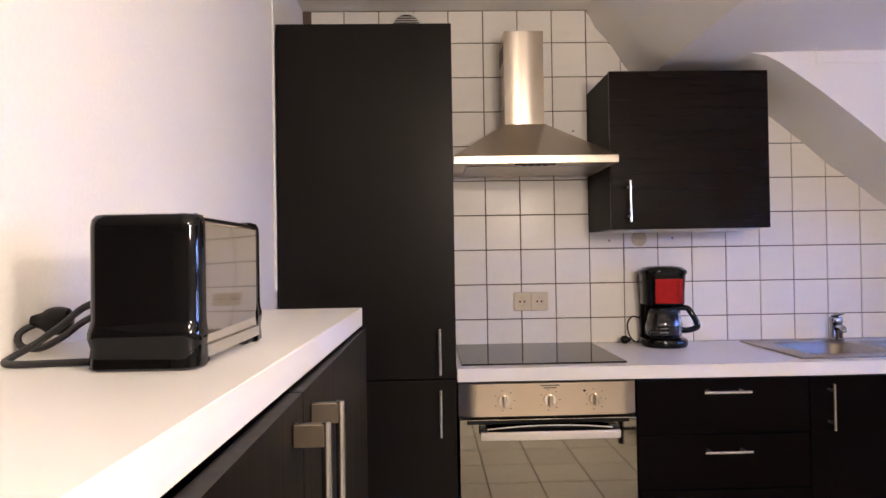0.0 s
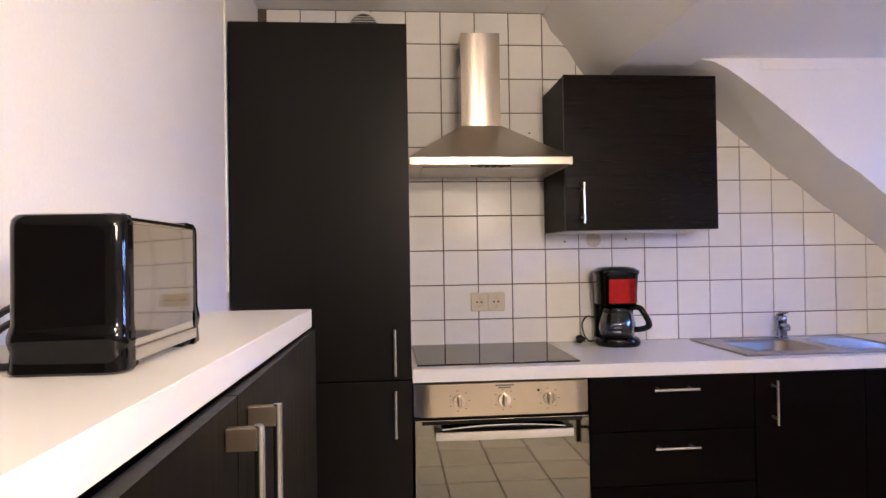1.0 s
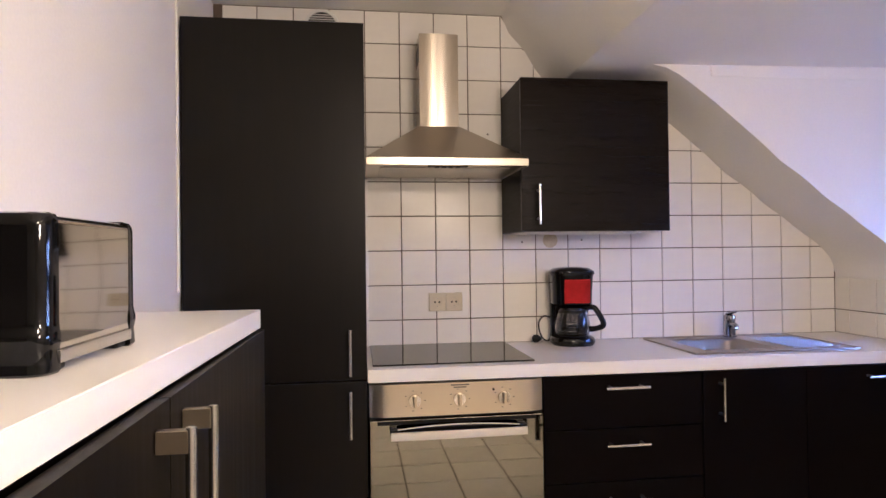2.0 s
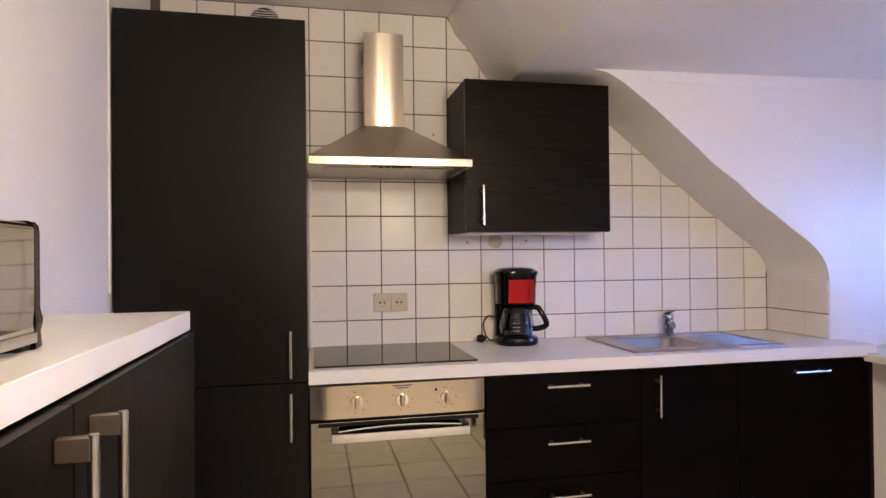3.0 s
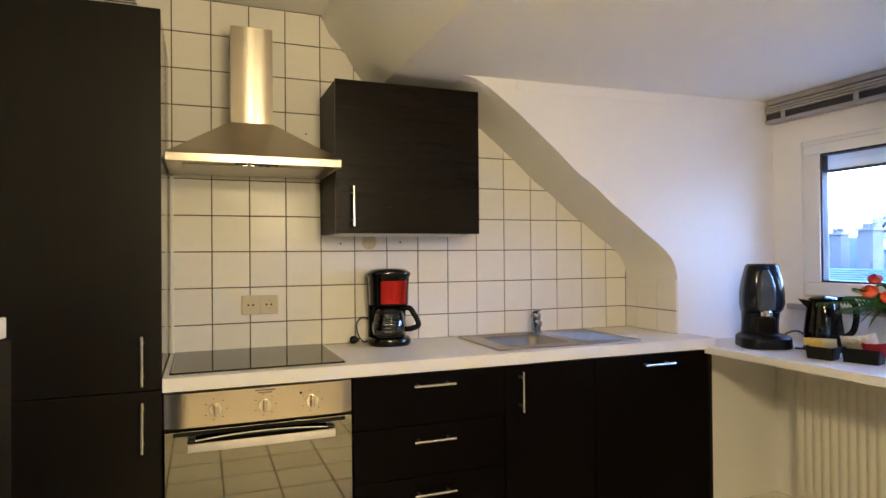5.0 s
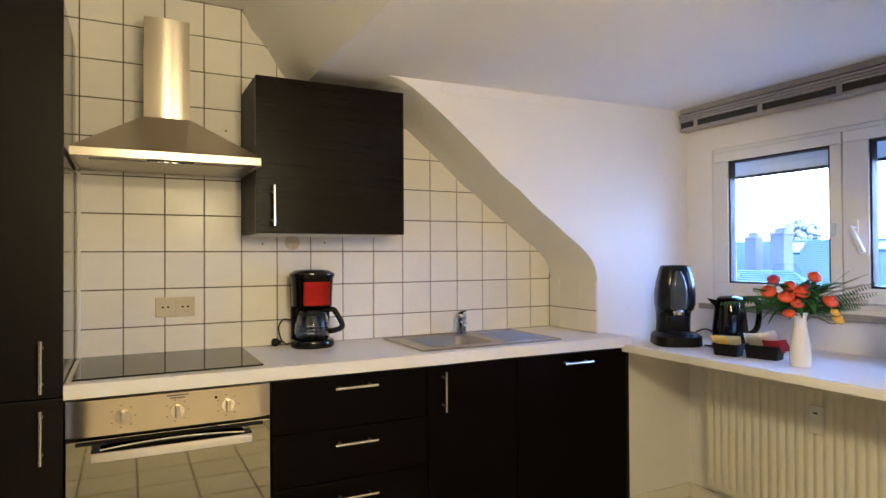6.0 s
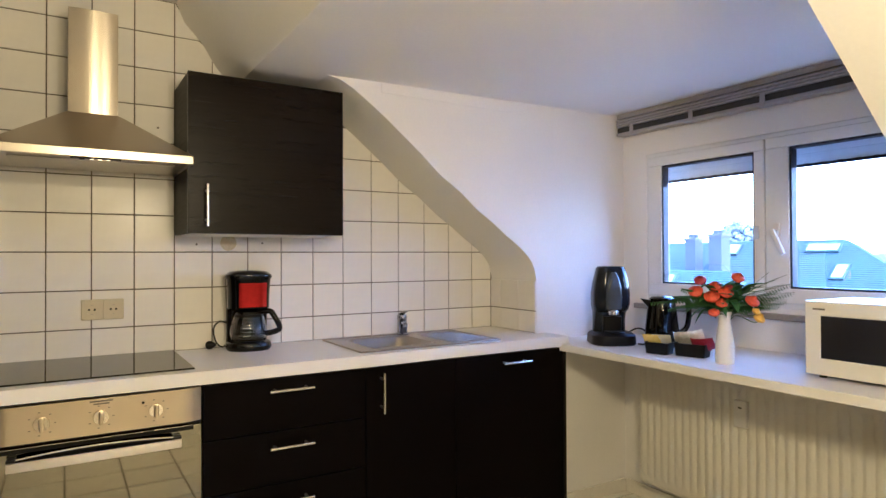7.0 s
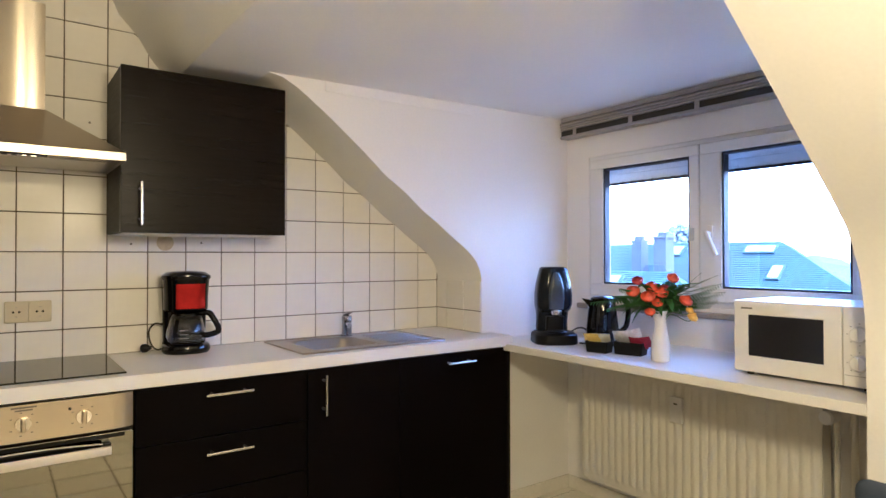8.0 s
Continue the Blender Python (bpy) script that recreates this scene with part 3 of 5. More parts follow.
for lo, hi in zip(rows, rows[1:]):
    for i in range(len(lo)):
        j = (i + 1) % len(lo)
        ch.faces.new((lo[i], lo[j], hi[j], hi[i]))
part("chimney", ch, steel_upright, hood, smooth=True)
part("chimney_vent", box(0.3462, 0.3468, 2.47, 2.58, 2.10, 2.17), black_satin, hood)

# wall cabinet
upper = thing("wall_cabinet", 1.033, 2.45, 1.39, 0, "black-brown wooden wall cabinet with grained door and steel handle", "cabinet")
part("body", box(0.727, 1.341, 2.302, 2.609, 1.392, 1.994, 0.001), wood, upper)
part("underside", box(0.745, 1.323, 2.320, 2.600, 1.3865, 1.3915), white_plastic, upper)
door = part("door", box(0.7265, 1.3415, 2.281, 2.3005, 1.390, 1.996, 0.0018), wood_sheen_door, upper)
bar_handle(door, (0.790, 2.246, 1.428), (0.790, 2.246, 1.562), (0, -1, 0), 0.034)

# double socket and fixings on the tiles
socket = thing("double_socket", 0.467, 2.607, 1.097, 0, "cream plastic double wall socket on white tiles", "socket")
part("frame", box(0.393, 0.541, 2.6075, 2.6115, 1.057, 1.137, 0.002), socket_cream, socket)
for sx in (0.430, 0.504):
    b = bmesh.new()
    n = 32
    rows = []
    for shape, y in (("s", 2.6074), ("s", 2.601), ("t", 2.5995), ("c", 2.5995), ("c", 2.6070)):
        ring_ = []
        for k in range(n):
            a = 2 * math.pi * (k + 0.5) / n
            c, d = math.cos(a), math.sin(a)
            if shape == "c":
                p = (0.0200 * c, 0.0200 * d)
            else:
                m = (0.0365 if shape == "s" else 0.0350) / max(abs(c), abs(d))
                p = (m * c, m * d * 1.07)
            ring_.append(b.verts.new((sx + p[0], y, 1.097 + p[1])))
        rows.append(ring_)
    for lo, hi in zip(rows, rows[1:]):
        for k in range(n):
            b.faces.new((lo[k], lo[(k + 1) % n], hi[(k + 1) % n], hi[k]))
    b.faces.new(rows[-1])
    cup = part("socket_insert", b, socket_cream, socket)
    for dx in (-0.0095, 0.0095):
        part("contact_hole", rod((sx + dx, 2.6070, 1.097), (sx + dx, 2.6055, 1.097), 0.0042, 10), black_satin, cup)
    for dz in (-0.0175, 0.0175):
        part("earth_clip", box(sx - 0.003, sx + 0.003, 2.6005, 2.6065, 1.097 + dz - 0.0013, 1.097 + dz + 0.0013), handle_steel, cup)
for dx, dz in ((0.815, 1.355), (1.092, 1.362), (0.665, 1.834), (0.135, 1.70)):
    plug = thing("wall_plug", dx, 2.612, dz, 0, "small dark drilled hole plug in a tile", "wall plug", "drilled plugs in the tiles")
    part("cap", rod((dx, 2.6105, dz), (dx, 2.613, dz), 0.0045, 12), print_grey, plug)
stain = thing("adhesive_spot", 0.945, 2.612, 1.36, 0, "round yellowed glue spot on a tile", "stain")
part("disc", rod((0.945, 2.6112, 1.362), (0.945, 2.6125, 1.362), 0.034, 28), material("old_glue", (0.55, 0.47, 0.30), 0.5, vary=0.15, scale=30, bump=0.2), stain)

vent = thing("round_vent", -0.053, 2.605, 2.30, 0, "round white louvred vent above the tall cabinet", "vent")
VR, VZ = 0.062, 2.284
b = lathe([(VR, 0.0), (VR + 0.012, 0.0), (VR + 0.014, 0.004), (VR + 0.012, 0.010), (VR, 0.010), (VR, 0.0)], seg=36)
bmesh.ops.transform(b, matrix=pose(-0.053, 2.612, VZ, 90), verts=b.verts)
part("ring", b, white_plastic, vent, smooth=True)
part("duct", rod((-0.053, 2.612, VZ), (-0.053, 2.610, VZ), VR, 28), black_satin, vent)
for k in range(11):
    dz = -0.050 + k * 0.010
    w = math.sqrt(VR ** 2 - dz ** 2)
    part("slat", box(-0.053 - w, -0.053 + w, 2.602, 2.609, VZ + dz - 0.0016, VZ + dz + 0.0016), white_plastic, vent)

# ---- side unit with the toaster ----
LTOP = 1.184
SKEW = 0.028
END, NEAR = 1.385, -0.36


def side_x(y, x=-0.131):
    """The slightly skewed front line of the side unit."""
    return x - SKEW * (END - y)


side = thing("side_cabinet", -0.31, 0.5, 0, 0, "black-brown wooden cabinet with double doors and steel handles", "cabinet")
part("body", prism([(WEST + 0.002, END - 0.007), (side_x(END, -0.160), END - 0.007), (side_x(NEAR, -0.160), NEAR), (WEST + 0.002, NEAR)], 0.10, LTOP - 0.043, "z"), wood_unit, side)
part("plinth", box(WEST + 0.05, -0.22, NEAR, END - 0.03, 0.0, 0.10), wood_unit, side)
def door_x(y, x=-0.122):
    return x - 0.013 * (END - y)


for y0, y1 in ((0.712, END - 0.003), (0.028, 0.708), (-0.35, 0.022)):
    d = part("door", prism([(door_x(y1, -0.141), y1), (door_x(y1), y1), (door_x(y0), y0), (door_x(y0, -0.141), y0)], 0.105, LTOP - 0.0455, "z"), wood_unit, side)
    if y1 > 0.1:
        hy = y0 + 0.048 if y0 > 0.5 else y1 - 0.048
        hx = door_x(hy, -0.085)
        h = part("handle", rod((hx, hy, 0.90), (hx, hy, LTOP - 0.068), 0.0062, 16, 0.001), handle_steel, d, "brushed steel bar handle", smooth=True)
        for hz in (0.918, LTOP - 0.083):
            part("handle_post", box(door_x(hy) + 0.0005, hx - 0.001, hy - 0.006, hy + 0.006, hz - 0.0128, hz + 0.0128, 0.001), bracket_steel, h)
ltop = thing("side_worktop", -0.31, 0.5, LTOP - 0.04, 0, "white laminate worktop on the dark side cabinet", "worktop")
part("board", prism([(WEST + 0.001, END), (side_x(END) - 0.004, END), (side_x(END), END - 0.004), (side_x(NEAR), NEAR), (WEST + 0.001, NEAR)], LTOP - 0.041, LTOP, "z"), laminate, ltop)
part("front_edge", prism([(side_x(END - 0.004), END - 0.004), (side_x(END - 0.004) + 0.0015, END - 0.005), (side_x(NEAR) + 0.0015, NEAR), (side_x(NEAR), NEAR)], LTOP - 0.0405, LTOP - 0.001, "z"), laminate, ltop)

# toaster: two dark end caps, a polished shell between them
toaster = thing("toaster", -0.2805, 0.742, LTOP, -1, "toaster with black plastic ends and polished steel sides", "toaster")


def end_cap(ys, ws):
    b = bmesh.new()
    rows = [[b.verts.new((px, y, pz)) for px, pz in rounded(w, h, r, 5, 0.0, h / 2 + 0.012)] for y, (w, h, r) in zip(ys, ws)]
    for lo, hi in zip(rows, rows[1:]):
        for i in range(len(lo)):
            b.faces.new((lo[i], lo[(i + 1) % len(lo)], hi[(i + 1) % len(lo)], hi[i]))
    b.faces.new(rows[0])
    b.faces.new(rows[-1])
    return b


for way in (-1, 1):
    secs = []
    for w, out, z in ((0.116, 0.122, 0.0), (0.1208, 0.1275, 0.003), (0.1204, 0.1268, 0.010), (0.1192, 0.1252, 0.024), (0.1210, 0.1272, 0.030), (0.1220, 0.1285, 0.035), (0.1216, 0.1280, 0.041), (0.1200, 0.1258, 0.047), (0.1188, 0.1240, 0.053),
                      (0.1187, 0.1235, 0.100), (0.1187, 0.1235, 0.154), (0.1175, 0.122, 0.162), (0.113, 0.118, 0.167), (0.100, 0.108, 0.169)):
        y0, y1 = 0.095, out
        o = rounded(w, 2 * (y1 - y0), 0.017, 6)
        secs.append(([(px, way * (y0 + max(py, 0.0))) for px, py in o], z))
    part("end_cap", loft(secs), black_gloss, toaster, "glossy black plastic end with bulging base", local=True, smooth=True)
shell = end_cap((-0.0975, -0.06, 0.0, 0.06, 0.0955), ((0.1180, 0.1545, 0.010), (0.1184, 0.1545, 0.010), (0.11845, 0.1545, 0.010), (0.1184, 0.1545, 0.010), (0.1180, 0.1545, 0.010)))
part("shell", shell, toaster_steel, toaster, "mirror-polished steel shell", local=True, smooth=True)
for y in (-0.082, 0.088):
    for x in (-0.038, 0.038):
        part("foot", box(x - 0.016, x + 0.016, y - 0.02, y + 0.014, 0.0, 0.016, 0.004, 2), black_satin, toaster, local=True)
part("side_strip", box(0.0555, 0.0625, -0.097, 0.095, 0.010, 0.024, 0.001), handle_steel, toaster, local=True)
part("side_strip", box(-0.0625, -0.0555, -0.097, 0.095, 0.010, 0.024, 0.001), handle_steel, toaster, local=True)
for x in (-0.026, 0.026):
    part("bread_slot", box(x - 0.013, x + 0.013, -0.088, 0.088, 0.160, 0.1668, 0.001), black_satin, toaster, local=True)
part("slide_track", box(-0.004, 0.004, -0.1225, -0.1205, 0.055, 0.135), black_satin, toaster, local=True)
cord = part("cord", tube([(-0.340, 0.690, 1.262), (-0.380, 0.690, 1.248), (-0.408, 0.690, 1.226), (-0.438, 0.688, 1.205), (-0.458, 0.680, 1.192), (-0.453, 0.661, 1.1885), (-0.430, 0.652, 1.1885), (-0.400, 0.656, 1.1885), (-0.340, 0.664, 1.1885)], 0.0042, 10), cable_black, toaster, smooth=True)
part("cord_loop", tube([(-0.340, 0.738, 1.252), (-0.402, 0.740, 1.230), (-0.434, 0.740, 1.208), (-0.462, 0.738, 1.194), (-0.486, 0.740, 1.197), (-0.4945, 0.748, 1.210), (-0.488, 0.762, 1.219), (-0.474, 0.772, 1.222)], 0.0042, 10), cable_black, cord, smooth=True)
b = lathe([(0.0, 0), (0.010, 0.001), (0.0165, 0.005), (0.0185, 0.012), (0.0185, 0.022), (0.0160, 0.030), (0.0110, 0.036), (0.0070, 0.048), (0, 0.048)], seg=20)
bmesh.ops.transform(b, matrix=pose(-0.442, 0.775, 1.224, 88, 0, -78), verts=b.verts)
part("plug", b, black_satin, cord, smooth=True)

# ---- coffee maker ----
maker = thing("coffee_maker", 1.004, 2.510, TOP, -8, "black drip coffee maker with red metallic panel and glass jug", "coffee maker")
W = 0.158
part("base", loft([(rounded(0.172, 0.190, 0.075, 8, 0, -0.004), 0.0), (rounded(0.184, 0.202, 0.082, 8, 0, -0.004), 0.008), (rounded(0.186, 0.204, 0.083, 8, 0, -0.004), 0.020), (rounded(0.178, 0.196, 0.08, 8, 0, -0.004), 0.031), (rounded(0.150, 0.170, 0.07, 8, 0, -0.004), 0.0375)]), black_gloss, maker, local=True, smooth=True)
part("warming_plate", lathe([(0, 0.034), (0.058, 0.034), (0.060, 0.036), (0.056, 0.038), (0, 0.038)], 0, -0.02, 0, 28), black_satin, maker, local=True, smooth=True)
part("back_tower", loft([(rounded(0.166, 0.062, 0.022, 6, 0, 0.060), 0.02), (rounded(0.170, 0.062, 0.022, 6, 0, 0.060), 0.16), (rounded(0.178, 0.066, 0.022, 6, 0, 0.058), 0.30)]), black_gloss, maker, local=True, smooth=True)
HOUSING = ((0.166, 0.148, 0.012), (0.174, 0.168, 0.008), (0.230, 0.170, 0.007), (0.296, 0.177, 0.005))
part("filter_housing", loft([(rounded(w, w - 0.008, 0.056, 10, 0, cy), z) for z, w, cy in HOUSING]), black_gloss, maker, local=True, smooth=True)
part("lid", loft([(rounded(0.182, 0.174, 0.06, 8, 0, 0.004), 0.2965), (rounded(0.190, 0.180, 0.064, 8, 0, 0.003), 0.305), (rounded(0.186, 0.178, 0.064, 8, 0, 0.003), 0.314), (rounded(0.150, 0.145, 0.06, 8, 0, 0.004), 0.327), (rounded(0.08, 0.08, 0.038, 8, 0, 0.004), 0.332)]), black_gloss, maker, local=True, smooth=True)
# curved red panel on the housing's front
b = bmesh.new()
grid = []
for z, w in ((0.180, 0.1685), (0.205, 0.1692), (0.230, 0.170), (0.255, 0.1727), (0.280, 0.1753)):
    row = []
    for k in range(15):
        px = -0.044 + 0.112 * k / 14
        turn = max(0.0, abs(px) - (w / 2 - 0.056))
        row.append(b.verts.new((px, (0.007 if z < 0.25 else 0.0055) - w / 2 + 0.057 - math.sqrt(0.056 ** 2 - turn ** 2), z)))
    grid.append(row)
for lo, hi in zip(grid, grid[1:]):
    for k in range(min(len(lo), len(hi)) - 1):
        b.faces.new((lo[k], lo[k + 1], hi[k + 1], hi[k]))
bmesh.ops.solidify(b, geom=b.faces[:], thickness=0.002)
part("front_panel", b, red_metal, maker, "red metallic front panel", local=True, smooth=True)
jug = part("jug", lathe([(0, 0.0395), (0.056, 0.0395), (0.069, 0.046), (0.076, 0.070), (0.073, 0.095), (0.062, 0.134), (0.053, 0.150), (0.051, 0.150), (0.060, 0.133), (0.071, 0.095), (0.074, 0.070), (0.067, 0.048), (0.055, 0.0415), (0, 0.0415)], 0, -0.020, 0, 36), carafe_glass, maker, "clear glass jug", local=True, smooth=True)
part("jug_lid", lathe([(0, 0.165), (0.035, 0.164), (0.050, 0.160), (0.054, 0.153), (0.054, 0.149), (0, 0.149)], 0, -0.020, 0, 30), black_gloss, jug, local=True, smooth=True)
part("jug_band", lathe([(0.0535, 0.149), (0.0555, 0.149), (0.0600, 0.138), (0.0585, 0.138), (0.0535, 0.149)], 0, -0.020, 0, 30), black_satin, jug, local=True, smooth=True)
b = tube([(0.045, -0.035, 0.158), (0.082, -0.055, 0.160), (0.098, -0.064, 0.140), (0.118, -0.070, 0.100), (0.116, -0.068, 0.082), (0.088, -0.055, 0.070), (0.066, -0.044, 0.068)], 0.0120, 12)
part("jug_handle", b, black_gloss, jug, local=True, smooth=True)
cord = part("cord", tube([(-0.07, 0.06, 0.10), (-0.11, 0.055, 0.115), (-0.135, 0.050, 0.085), (-0.128, 0.045, 0.035), (-0.105, 0.045, 0.008), (-0.085, 0.05, 0.02), (-0.075, 0.055, 0.09)], 0.0035, 8), cable_black, maker, local=True, smooth=True)
b = lathe([(0.0, 0), (0.011, 0.0), (0.017, 0.006), (0.017, 0.022), (0.011, 0.03), (0.006, 0.04), (0, 0.04)], seg=18)
bmesh.ops.transform(b, matrix=pose(-0.165, 0.035, 0.018, 85, 0, 70), verts=b.verts)
part("plug", b, black_satin, cord, local=True, smooth=True)
for k in range(3):
    part("level_mark", box(-0.03, 0.0, -0.0895, -0.0885, 0.062 + 0.016 * k, 0.064 + 0.016 * k), paper_white, jug, local=True)

# ---- dormer: shelf, radiator, window ----
SHELF = 0.877
shelf = thing("window_shelf", 2.68, 1.38, SHELF - 0.034, 0, "deep white laminate shelf board over the radiator", "shelf")
part("board", box(2.372, EAST - 0.001, CHEEK_S + 0.001, CHEEK_N - 0.001, SHELF - 0.034, SHELF, 0.002), laminate, shelf)
for y in (2.10, 0.75):
    br = box(2.50, EAST - 0.002, y - 0.015, y + 0.015, SHELF - 0.041, SHELF - 0.0345, 0.001)
    box(EAST - 0.008, EAST - 0.002, y - 0.015, y + 0.015, SHELF - 0.22, SHELF - 0.042, 0.001, bm=br)
    part("bracket", br, white_plastic, shelf)

radiator = thing("radiator", 2.92, 1.44, 0.14, 0, "cream enamelled panel radiator with vertical ribs", "radiator")
RY0, RY1, RZ0, RZ1 = 0.862, 2.030, 0.142, 0.745
b = bmesh.new()
N = 28
pitch = (RY1 - RY0) / N
prof = []
for i in range(N):
    y = RY0 + i * pitch
    for f, d in ((0.0, 0.0), (0.08, 0.001), (0.30, 0.009), (0.50, 0.010), (0.70, 0.009), (0.92, 0.001)):
        prof.append((y + f * pitch, d))
prof.append((RY1, 0.0))
cols = []
for y, d in prof:
    cols.append([b.verts.new((2.884 - dd, y, z)) for z, dd in ((RZ0, 0.0), (RZ0 + 0.030, 0.0), (RZ0 + 0.045, d), (RZ1 - 0.045, d), (RZ1 - 0.030, 0.0), (RZ1, 0.0))])
for lo, hi in zip(cols, cols[1:]):
    for k in range(5):
        b.faces.new((lo[k], hi[k], hi[k + 1], lo[k + 1]))
part("ribbed_panel", b, radiator_enamel, radiator, smooth=True)
part("back_panel", box(2.945, 2.965, RY0, RY1, RZ0, RZ1, 0.003), radiator_enamel, radiator)
part("side_cover", box(2.894, 2.944, RY0, RY0 + 0.003, RZ0, RZ1), radiator_enamel, radiator)
part("side_cover", box(2.894, 2.944, RY1 - 0.003, RY1, RZ0, RZ1), radiator_enamel, radiator)
grille = box(2.888, 2.966, RY0, RY1, RZ1 + 0.0005, RZ1 + 0.006)
part("top_grille", grille, radiator_enamel, radiator)
part("lower_edge", box(2.886, 2.968, RY0 + 0.004, RY1 - 0.004, RZ0 - 0.012, RZ0 - 0.0005, 0.004), radiator_enamel, radiator)
meter = part("meter", box(2.858, 2.880, 1.430, 1.492, 0.545, 0.662, 0.005, 3), white_plastic, radiator, "white heat meter box", smooth=True)
part("meter_window", box(2.8565, 2.858, 1.452, 1.470, 0.628, 0.634), black_satin, meter)
for y0 in (1.05, 1.85):
    part("wall_bracket", box(2.966, EAST - 0.001, y0 - 0.02, y0 + 0.02, 0.25, 0.70), radiator_enamel, radiator)
valve = part("valve", rod((2.915, RY0 - 0.05, 0.700), (2.915, RY0 - 0.002, 0.700), 0.012, 14), chrome, radiator)
b = rod((2.830, RY0 - 0.035, 0.705), (2.905, RY0 - 0.035, 0.705), 0.026, 24, 0.005)
part("thermostat", b, white_plastic, valve, "white thermostat knob", smooth=True)
part("pipe", rod((2.915, RY0 - 0.04, 0.0), (2.915, RY0 - 0.04, 0.69), 0.011, 14), radiator_enamel, radiator, smooth=True)
part("pipe", rod((2.955, RY0 - 0.085, 0.0), (2.955, RY0 - 0.085, 0.80), 0.013, 14), radiator_enamel, radiator, smooth=True)

# window: frame in the wall, two sashes with panes
win = tagged(new("window_1"), "white plastic double window with two tilt sashes", "", "", "structure")
win.matrix_world = pose(EAST, 1.38, WIN[2])
MID = 1.412


def ring(name, y0, y1, z0, z1, w, x0, x1, mat, parent, bevel=0.004):
    b = box(x0, x1, y0, y1, z0, z0 + w, bevel)
    box(x0, x1, y0, y1, z1 - w, z1, bevel, bm=b)
    box(x0, x1, y0, y0 + w, z0 + w, z1 - w, 0.0, bm=b)
    box(x0, x1, y1 - w, y1, z0 + w, z1 - w, 0.0, bm=b)
    return part(name, b, mat, parent)


ring("window_frame", WIN[0], WIN[1], WIN[2], WIN[3], 0.034, EAST + 0.002, EAST + 0.07, pvc, win)
part("window_post", box(EAST + 0.002, EAST + 0.07, MID - 0.012, MID + 0.012, WIN[2] + 0.034, WIN[3] - 0.034), pvc, win)
for y0, y1, g0, g1 in ((MID + 0.003, 2.048, 1.463, 1.967), (0.702, MID - 0.003, 0.790, 1.306)):
    z0, z1, gz0, gz1 = 1.092, 1.818, 1.156, 1.768
    b = box(EAST - 0.020, EAST + 0.045, y0, y1, z0, gz0, 0.005)
    box(EAST - 0.020, EAST + 0.045, y0, y1, gz1, z1, 0.005, bm=b)
    box(EAST - 0.0195, EAST + 0.045, y0, g0, gz0, gz1, 0.003, bm=b)
    box(EAST - 0.0195, EAST + 0.045, g1, y1, gz0, gz1, 0.003, bm=b)
    sash = part("sash", b, pvc, win, "white sash frame")
    ring("gasket", g0, g1, gz0, gz1, 0.009, EAST - 0.012, EAST + 0.030, pvc_gasket, sash, 0)
    pane = part("pane", box(EAST + 0.012, EAST + 0.016, g0 + 0.0085, g1 - 0.0085, gz0 + 0.0085, gz1 - 0.0085), clear_glass, sash)
    pane.visible_shadow = False
h = part("window_handle", box(EAST - 0.031, EAST - 0.0205, 1.343, 1.371, 1.375, 1.440, 0.004, 3), white_plastic, win, smooth=True)
g = box(-0.008, 0.008, -0.0095, 0.0095, -0.110, 0.008, 0.004, 3)
bmesh.ops.transform(g, matrix=pose(EAST - 0.056, 1.357, 1.405, -24), verts=g.verts)
part("handle_lever", g, white_plastic, h, smooth=True)
part("handle_neck", rod((EAST - 0.055, 1.357, 1.405), (EAST - 0.031, 1.357, 1.405), 0.008, 12), white_plastic, h)
part("lock_plate", box(EAST - 0.030, EAST - 0.0205, 1.436, 1.462, 1.372, 1.432, 0.004, 3), shutter_grey, win)
for z in (1.13, 1.78):
    part("hinge", rod((EAST - 0.012, 2.053, z), (EAST - 0.012, 2.053, z + 0.04), 0.006, 12), pvc, win)
structure("window_sill", box(EAST - 0.035, EAST - 0.0005, 0.60, 2.14, 1.018, 1.045, 0.004), sill_stone)

shutter = thing("roller_shutter", EAST + 0.13, 1.38, 1.70, 0, "grey roller shutter let down a little outside the window", "shutter")
for y0, y1 in ((1.422, 2.03), (0.72, 1.402)):
    for k in range(3):
        part("slat", box(EAST + 0.118, EAST + 0.130, y0, y1, 1.702 + 0.046 * k, 1.7479 + 0.046 * k, 0.003), shutter_grey, shutter)
    part("end_rail", box(EAST + 0.112, EAST + 0.136, y0, y1, 1.690, 1.702, 0.002), black_satin, shutter)
    for k in range(10):
        y = y0 + (k + 0.5) * (y1 - y0) / 10
        part("slot", box(EAST + 0.116, EAST + 0.1175, y - 0.012, y + 0.012, 1.7025, 1.7045), black_satin, shutter)

for y0, y1 in ((2.046, 2.0745), (0.6755, 0.704), (1.4025, 1.4215)):
    part("guide_rail", box(EAST + 0.104, EAST + 0.146, y0, y1, WIN[2] + 0.002, WIN[3] - 0.002, 0.002), rail_grey, shutter)

